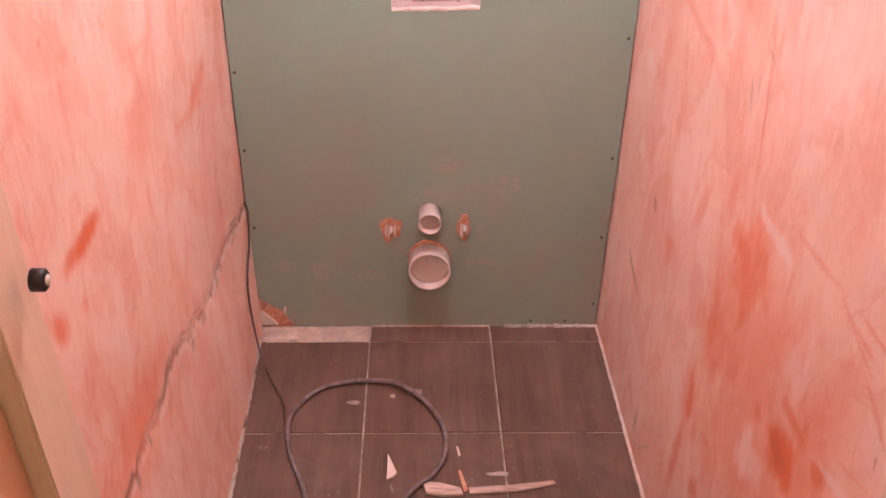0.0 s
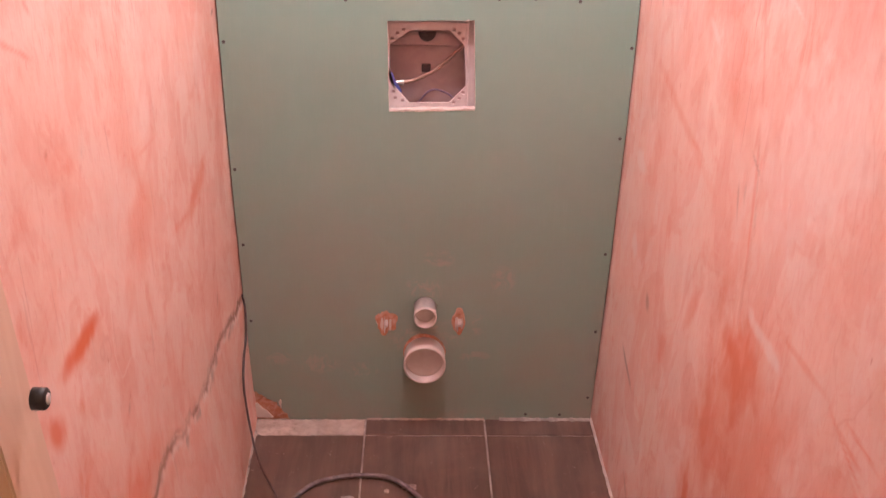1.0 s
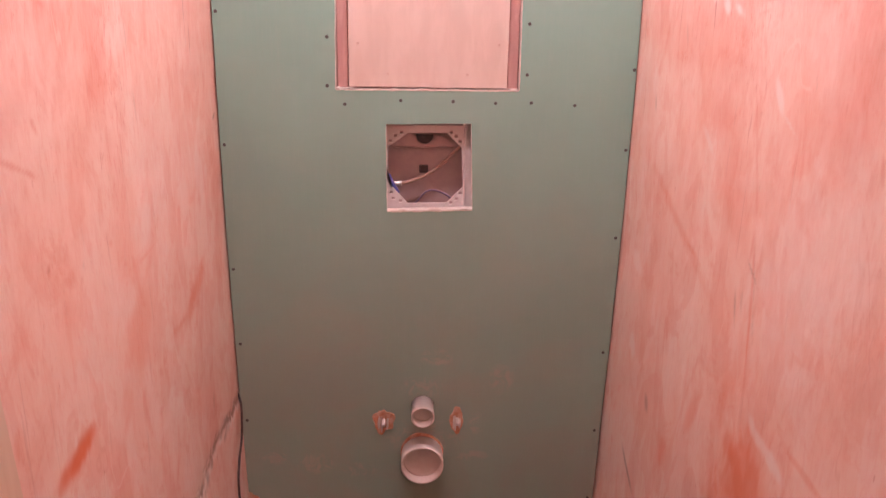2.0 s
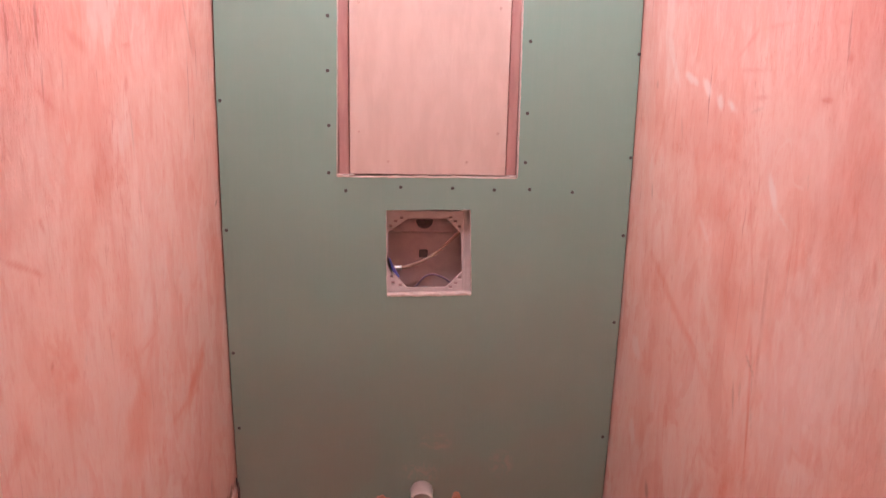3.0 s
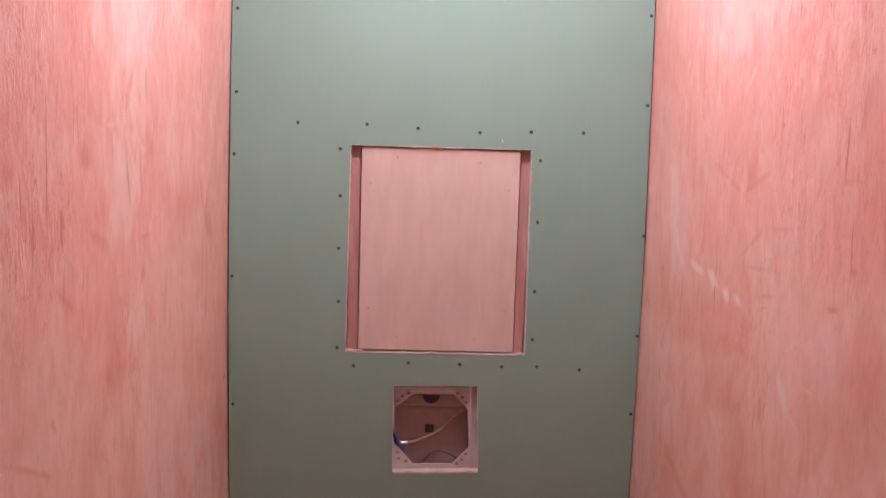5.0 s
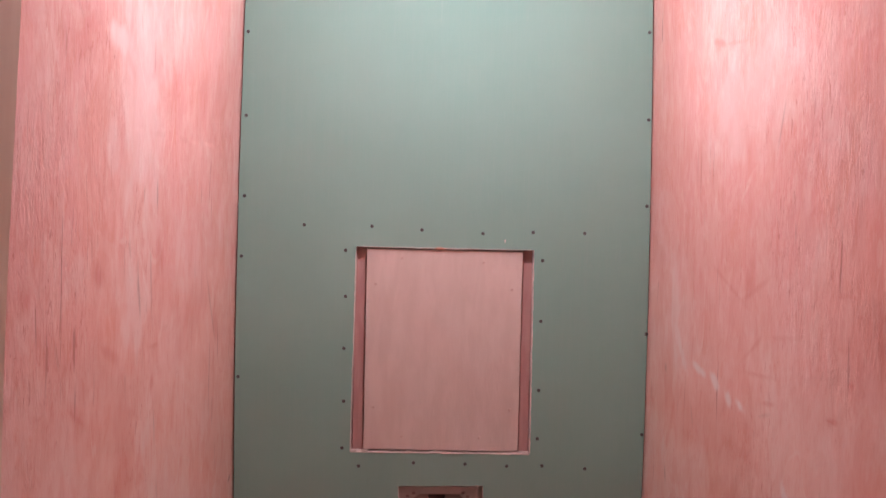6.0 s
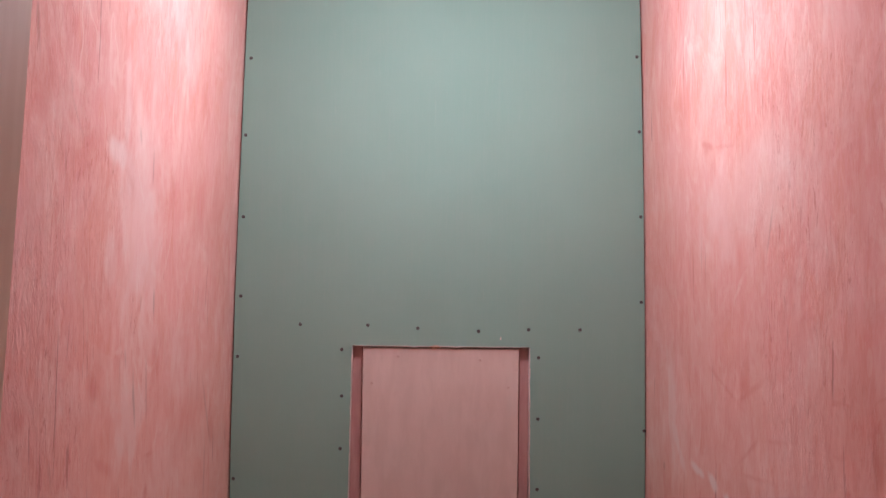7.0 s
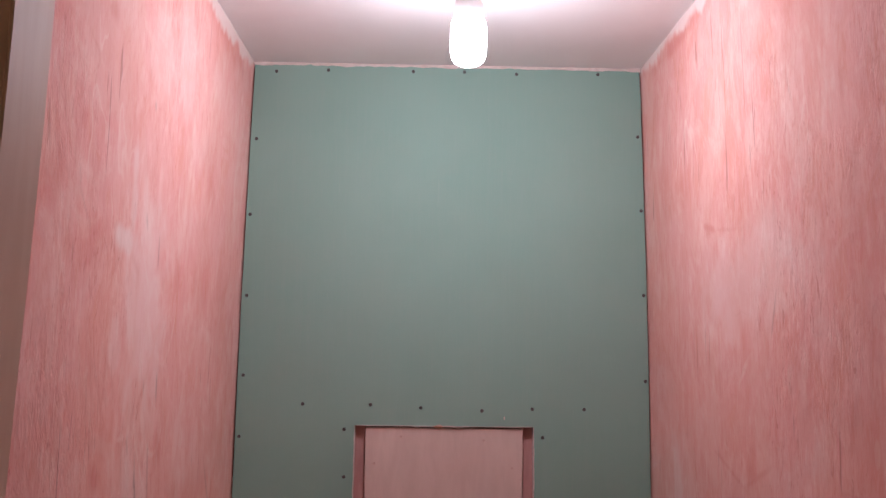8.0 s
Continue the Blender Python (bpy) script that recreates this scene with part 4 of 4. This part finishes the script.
drain = wall_pipe("drain_pipe", "pale plastic drain pipe stub sticking out of the plasterboard", 0.1985, 0.0535, 0.0062, 0.058, 0.075)
wall_pipe("flush_pipe", "small pale plastic flush pipe stub above the drain", 0.3343, 0.0285, 0.0045, 0.058, 0.055)
collar = holed(ragged_ring(0, 0.003, 0.0565, 0.057, 40, 0.16, 14), [ragged_ring(0, 0, 0.0515, 0.0515, 40, 0.0, 1)], -0.004, 0.024)
part("plaster_collar", collar, [ORANGE_PLASTER, ORANGE_PLASTER], drain, "ragged orange plaster collar")
for i, (x, z, rx, rz, s) in enumerate(STUDS):
    stud = thing("mounting_stud", "pale threaded mounting stud in a torn orange plaster hole", "stud", (x, 0, z), "studs beside the flush pipe")
    rim = holed(ragged_ring(0, 0, rx * 0.95, rz, 40, 0.45, s + 7), [ragged_ring(0.001, -0.001, rx * 0.5, rz * 0.5, 16, 0.6, s + 9)], -0.0035, 0.006)
    part("torn_rim", rim, [ORANGE_PLASTER, ORANGE_PLASTER], stud, "torn orange plaster rim")
    part("filling", lump(rx * 0.9, 0.006, rz * 0.9, (0, 0.004, 0), s, 0.6), ORANGE_PLASTER, stud)
    part("sleeve", tube([(0.002, 0.02, 0.004), (0.002, -0.006, 0.002), (0.002, -0.026, 0.001)], 0.0042, 12, 6), PVC, stud, "pale plastic sleeve", True)
    part("flap", lump(0.0035, 0.003, 0.017, (-0.010 + 0.004 * i, -0.004, -0.004), s + 2, 0.6), CHIP, stud, "curled scrap of board paper")
    part("flap", lump(0.0022, 0.004, 0.019, (-0.003, -0.006, -0.009), s + 6, 0.7), PVC, stud, "curled scrap of board paper")
    part("flap", lump(0.003, 0.003, 0.014, (0.011 - 0.003 * i, -0.004, -0.006), s + 4, 0.6), CHIP, stud, "curled scrap of board paper")

chunk = thing("plaster_chunk", "orange and pale broken plaster filling the torn board corner", "plaster", (-0.40, 0, 0.0))
under(chunk, "crumbled_fill", lump(0.060, 0.010, 0.056, (-0.402, 0.014, 0.030), 8, 0.5, 4), ORANGE_PLASTER, "orange crumbled plaster")
under(chunk, "torn_layer", holed(ragged_ring(-0.410, 0.030, 0.034, 0.034, 36, 0.5, 21), [], 0.003, 0.004), [ORANGE_PLASTER, ORANGE_PLASTER], "torn orange plaster layer")
under(chunk, "pale_piece", holed([(-0.4445, 0.004), (-0.398, 0.003), (-0.409, 0.018), (-0.424, 0.031), (-0.437, 0.047), (-0.4445, 0.045)], [], -0.003, 0.005), [CHIP, CHIP], "pale chipped piece")
under(chunk, "paper_scrap", holed(ragged_ring(-0.377, 0.047, 0.004, 0.010, 14, 0.9, 27), [], -0.0035, 0.003), [CHIP, CHIP], "torn paper scrap")

# ---- floor ----
floor = tagged(new("floor", finish(box(-1.1, 1.1, -3.5, 0.27, -0.12, -0.009), "floor", SCREED)), "brown dusty floor tiles with pale joints on screed", "floor", kind="structure")
COLS = ((-0.4480, -0.1560), (-0.1510, 0.1580), (0.1630, 0.4440))
ROWS_Y = ((-0.004, -0.0725), (-0.0775, -0.4310), (-0.4360, -0.7895), (-0.7945, -1.1480), (-1.1530, -1.505))
for ci, (x0, x1) in enumerate(COLS):
    for ri, (y0, y1) in enumerate(ROWS_Y):
        if (ci, ri) == (0, 0):
            continue
        lean = 0.0006 * ((ci * 7 + ri * 3) % 3 - 1)
        bm = box(-(x1 - x0) / 2, (x1 - x0) / 2, (y1 - y0) / 2, (y0 - y1) / 2, -0.0085, 0, 0.0012, 1)
        t = part("tile", bm, TILE, floor)
        t.location = ((x0 + x1) / 2, (y0 + y1) / 2, lean * 0.5)


def bead(x0, y0, x1, y1, w, h, material, seed, z=-0.009, wob=0.0):
    """A strip of filler along a line on the floor, uneven in width and height."""
    bm = bmesh.new()
    a, b = Vector((x0, y0, 0)), Vector((x1, y1, 0))
    n = max(2, int((b - a).length / 0.008))
    s = Vector((-(b - a).y, (b - a).x, 0)).normalized()
    rows = []
    for i in range(n + 1):
        p = a + (b - a) * i / n
        k = 1 + wob * noise.noise(Vector((i * 0.31, seed, 0))) + wob * noise.noise(Vector((i * 0.9, seed, 4)))
        rows.append([bm.verts.new(p + s * w * f * k + Vector((0, 0, z + h * g * (0.75 + 0.25 * k)))) for f, g in ((-0.5, 0), (-0.42, 0.75), (0, 1), (0.42, 0.75), (0.5, 0))])
    for r, q in zip(rows, rows[1:]):
        for j in range(4):
            bm.faces.new((r[j], r[j + 1], q[j + 1], q[j]))
    return bm


for x in (-0.1535, 0.1605):
    part("grout", bead(x, -0.004, x, -1.505, 0.0054, 0.0082, GROUT, 2, wob=0.1), GROUT, floor, "pale grout joint")
for i, y in enumerate((-0.075, -0.4335, -0.792, -1.1505)):
    for x0, x1 in ((-0.448, -0.1565), (-0.1505, 0.1577), (0.1633, 0.444)):
        if i == 0 and x0 < -0.4:
            continue
        part("grout", bead(x0, y, x1, y, 0.0052, 0.0078, GROUT_DIRTY, 3 + i), GROUT_DIRTY, floor, "dirty cross joint")
bm = bmesh.new()
bmesh.ops.create_grid(bm, x_segments=70, y_segments=18, size=0.5)
for v in bm.verts:
    v.co = Vector((-0.302 + v.co.x * 0.291, -0.038 + v.co.y * 0.071, 0))
    v.co.z = -0.003 + 0.004 * noise.noise(v.co * 45) + 0.003 * noise.noise(v.co * 120)
part("mortar_strip", bm, MORTAR, floor, "bare pale mortar strip where a cut tile is missing", True)
part("mortar_bead", bead(0.4460, -0.004, 0.4440, -1.48, 0.011, 0.0145, GROUT, 7, wob=0.3), BEAD, floor, "pale mortar bead along the wall", True)
part("mortar_bead", bead(0.20, -0.005, 0.442, -0.006, 0.014, 0.015, GROUT, 9, wob=0.8), GROUT, floor, "pale mortar bead along the board", True)
part("mortar_bead", bead(-0.15, -0.004, 0.16, -0.004, 0.010, 0.012, MORTAR, 11, wob=0.8), MORTAR, floor, "", True)
part("mortar_bead", bead(-0.437, -0.06, -0.421, -0.66, 0.012, 0.014, GROUT_DIRTY, 13, wob=0.6), GROUT_DIRTY, floor, "", True)

# ---- things on the floor ----
cable = thing("black_cable", "thin dark cable coming out of the wall ledge to the floor", "cable", (-0.37, -0.28, 0))
under(cable, "sheath", tube([(-0.4580, 0.007, 0.365), (-0.4480, -0.014, 0.340), (-0.4460, -0.041, 0.273), (-0.4440, -0.100, 0.239), (-0.4400, -0.144, 0.202), (-0.4340, -0.162, 0.146),
                             (-0.4220, -0.193, 0.102), (-0.4030, -0.243, 0.066), (-0.3850, -0.268, 0.031), (-0.3660, -0.287, 0.006), (-0.3430, -0.342, 0.004), (-0.3230, -0.471, 0.004)], 0.0028, 8, 14), CABLE, "", True)
hose = thing("corrugated_hose", "loop of grey corrugated conduit lying on the tiles", "hose", (-0.1, -0.4, 0))
under(hose, "conduit", tube([(-0.2532, -0.7036, 0.008), (-0.2731, -0.6129, 0.008), (-0.3128, -0.501, 0.008), (-0.3227, -0.3838, 0.008), (-0.2711, -0.29, 0.008), (-0.2085, -0.259, 0.008), (-0.1509, -0.2516, 0.009), (-0.0814, -0.2654, 0.011),
                             (-0.0139, -0.3326, 0.011), (0.0278, -0.4264, 0.010), (0.0298, -0.517, 0.009), (0.002, -0.581, 0.008), (-0.0407, -0.6268, 0.008), (-0.0894, -0.7036, 0.008)], 0.0050, 12, 40, 0.0010), HOSE, "", True)


def shard(outline, h, seed):
    bm = bmesh.new()
    f = bm.faces.new([bm.verts.new((x, y, 0.0015)) for x, y in outline])
    r = bmesh.ops.extrude_face_region(bm, geom=[f])
    for g in r["geom"]:
        if isinstance(g, bmesh.types.BMVert):
            g.co.z += h * (1 + 0.4 * noise.noise(g.co * 40 + Vector((seed, 0, 0))))
    bmesh.ops.bevel(bm, geom=bm.edges[:], offset=h * 0.2, segments=1, affect="EDGES")
    return bm


def debris(name, label, outline, h, material, seed):
    ob = tagged(new(name, finish(shard(outline, h, seed), name, material)), label, "debris", "debris on the tiles")
    return ob


debris("plaster_shard", "pale triangular plaster shard on the brown tiles", [(-0.0953, -0.5095), (-0.0735, -0.5703), (-0.0824, -0.5842), (-0.0963, -0.5916)], 0.005, CHIP, 1)
debris("plaster_shard", "small pale plaster crumb on the brown tiles", ragged_ring(-0.0894, -0.3017, 0.006, 0.009, 11, 0.9, 2), 0.003, BATTEN, 2)
debris("plaster_shard", "narrow pale splinter on the brown tiles", [(0.0556, -0.485), (0.0606, -0.4861), (0.0655, -0.5138), (0.0596, -0.517)], 0.003, CHIP, 3)
debris("plaster_shard", "narrow orange splinter on the brown tiles", [(0.0576, -0.565), (0.0636, -0.5628), (0.0775, -0.6236), (0.0675, -0.6289)], 0.004, ORANGE_PLASTER, 4)
debris("plaster_shard", "thin pale flake on the brown tiles", ragged_ring(0.143, -0.5735, 0.022, 0.007, 13, 0.8, 5), 0.0012, GROUT, 5)
debris("wood_batten", "pale broken batten lying across the tiles", [(-0.0199, -0.5991), (0.0199, -0.6034), (0.0616, -0.6172), (0.0655, -0.6396), (0.0199, -0.6417), (-0.0119, -0.6343)], 0.007, BATTEN, 6)
debris("wood_batten", "long pale broken batten lying across the tiles", [(0.0775, -0.6161), (0.1688, -0.6108), (0.2602, -0.597), (0.2661, -0.6076), (0.1787, -0.6289), (0.0794, -0.6364)], 0.006, BATTEN, 7)
debris("plaster_shard", "faint pale smear of filler on a tile", ragged_ring(-0.0357, -0.2878, 0.016, 0.012, 13, 0.8, 8), 0.0008, GROUT_DIRTY, 8)
debris("plaster_shard", "pale filler smear beside the grout joint", ragged_ring(-0.1807, -0.3273, 0.018, 0.008, 13, 0.8, 9), 0.0012, GROUT, 9)

# ---- ceiling and lamp ----
ceiling = tagged(new("ceiling", finish(box(-1.1, 1.1, -3.5, 0.27, CEIL, CEIL + 0.12), "ceiling", CEILING_PAINT)), "smooth white painted ceiling", "ceiling", kind="structure")
LAMP = (0.0215, -0.62)
lamp = thing("ceiling_lamp", "lit white bulb hanging from a short ceiling lamp holder", "lamp", (*LAMP, CEIL))
part("bulb", spun([(0.0001, -0.176), (0.012, -0.1755), (0.021, -0.172), (0.0272, -0.165), (0.0300, -0.154), (0.0300, -0.112), (0.0285, -0.103), (0.0255, -0.096), (0.0225, -0.094)], 40), GLOW, lamp, "glowing white bulb", True)
part("bulb_collar", spun([(0.0230, -0.095), (0.0256, -0.093), (0.0256, -0.072), (0.020, -0.064), (0.0001, -0.063)], 36), WHITE_BASE, lamp, "white plastic bulb collar", True)
part("socket", spun([(0.021, -0.065), (0.0235, -0.063), (0.0235, -0.036), (0.018, -0.028), (0.010, -0.026), (0.010, -0.018)], 36), WHITE_BASE, lamp, "white lamp socket", True)
part("ceiling_rose", spun([(0.012, -0.027), (0.030, -0.018), (0.040, -0.009), (0.042, -0.0005), (0.0001, -0.0005)], 40), WHITE_BASE, lamp, "", True)

# ---- door wall, door frame and the hall behind ----
JL, JR = -0.342, 0.392
front = bmesh.new()
box(-1.1, -0.4955, DOOR_Y - 0.02, DOOR_Y, -0.009, CEIL, bm=front)
box(0.5445, 1.1, DOOR_Y - 0.02, DOOR_Y, -0.009, CEIL, bm=front)
box(-0.4954, 0.5444, DOOR_Y - 0.02, DOOR_Y, 2.09, CEIL, bm=front)
tagged(new("wall_door", finish(front, "wall_door", HALL_PAINT)), "papered wall round the door opening", "wall", kind="structure")
hall = bmesh.new()
box(-1.2, -1.1, -3.5, 0.27, -0.009, CEIL, bm=hall)
box(1.1, 1.2, -3.5, 0.27, -0.009, CEIL, bm=hall)
box(-1.1, 1.1, -3.6, -3.5, -0.009, CEIL, bm=hall)
tagged(new("wall_hall", finish(hall, "wall_hall", HALL_PAINT)), "papered hall walls behind the doorway", "wall", kind="structure")
dframe = thing("door_frame", "cream painted door frame with a rebate", "door frame", (0, DOOR_Y, 0), kind="structure")


def prism(outline, z0, z1, bevel, warp=0.0):
    """An upright post; warp: how far it is bent towards the opening below and above its middle."""
    bm = bmesh.new()
    f = bm.faces.new([bm.verts.new((x, y, z0)) for x, y in outline])
    r = bmesh.ops.extrude_face_region(bm, geom=[f])
    for g in r["geom"]:
        if isinstance(g, bmesh.types.BMVert):
            g.co.z = z1
    bmesh.ops.bevel(bm, geom=[e for e in bm.edges if abs(e.verts[0].co.z - e.verts[1].co.z) > 0.1], offset=bevel, segments=2, affect="EDGES")
    for k in range(1, 30):
        bmesh.ops.bisect_plane(bm, geom=bm.verts[:] + bm.edges[:] + bm.faces[:], plane_co=(0, 0, z0 + (z1 - z0) * k / 30), plane_no=(0, 0, 1))
    for v in bm.verts:
        v.co.x += warp * float(step(1.32, 0.72, v.co.z) + 0.75 * step(1.45, 2.15, v.co.z))
    return bm


def jamb(edge, s, end, warp):
    """One side of the frame: a slightly splayed lining with a stop, then the casing."""
    stop = [(edge, DOOR_Y + 0.002), (edge - s * 0.001, DOOR_Y - 0.066), (end, DOOR_Y - 0.066), (end, DOOR_Y + 0.002)]
    case = [(edge - s * 0.018, DOOR_Y - 0.0662), (edge - s * 0.020, DOOR_Y - 0.140), (end - s * 0.05, DOOR_Y - 0.140), (end - s * 0.05, DOOR_Y - 0.0662)]
    under(dframe, "jamb", prism(stop, 0.001, 2.089, 0.002, warp), CREAM)
    under(dframe, "casing", prism(case, 0.001, 2.089, 0.003, warp), CASING)


jamb(JL, 1, -0.495, 0.033)
jamb(JR, -1, 0.544, 0.0)
under(dframe, "head", box(JL + 0.027, JR - 0.001, DOOR_Y - 0.046, DOOR_Y + 0.002, 2.05, 2.089, 0.003), CREAM)
strike = under(dframe, "strike", spun([(0.0001, 0.011), (0.0075, 0.011), (0.009, 0.0095), (0.009, 0.0)], 24, "Z"), BLACK, "black round stop with a pale cap", True)
strike.matrix_basis = Matrix.Translation((JL + 0.022, -0.022, 1.090)) @ pose(0, 0, 0, 0, 90, 0)
strike.data.transform(Matrix.Translation(dframe.matrix_basis.translation))
part("cap", spun([(0.0001, 0.0128), (0.003, 0.0126), (0.0045, 0.0120), (0.0045, 0.0113), (0.0001, 0.0112)], 24, "Z"), WHITE_BASE, strike, "pale cap", True)

# ---- hall lamp behind the camera: unseen, added as warm fill ----
HALL_FILL_GLOW = GLOW.copy()
HALL_FILL_GLOW.name = "lit_hall_fill"
HALL_FILL_GLOW.node_tree.nodes["Principled BSDF"].inputs["Emission Color"].default_value = (1.0, 0.71, 0.46, 1)
HALL_FILL_GLOW.node_tree.nodes["Principled BSDF"].inputs["Emission Strength"].default_value = HALL_FILL_STRENGTH
hall_fill_lamp = thing("hall_fill_lamp", "unseen round fill lamp added on the hall ceiling", "lamp", (0.25, -3.0, CEIL))
part("shade", spun([(0.0001, -0.09), (0.06, -0.085), (0.10, -0.065), (0.12, -0.03), (0.12, -0.012)], 40), HALL_FILL_GLOW, hall_fill_lamp, "glowing shade of the added fill lamp", True)
part("base", spun([(0.125, -0.0125), (0.13, -0.010), (0.13, -0.0005), (0.0001, -0.0005)], 40), WHITE_BASE, hall_fill_lamp, "", True)
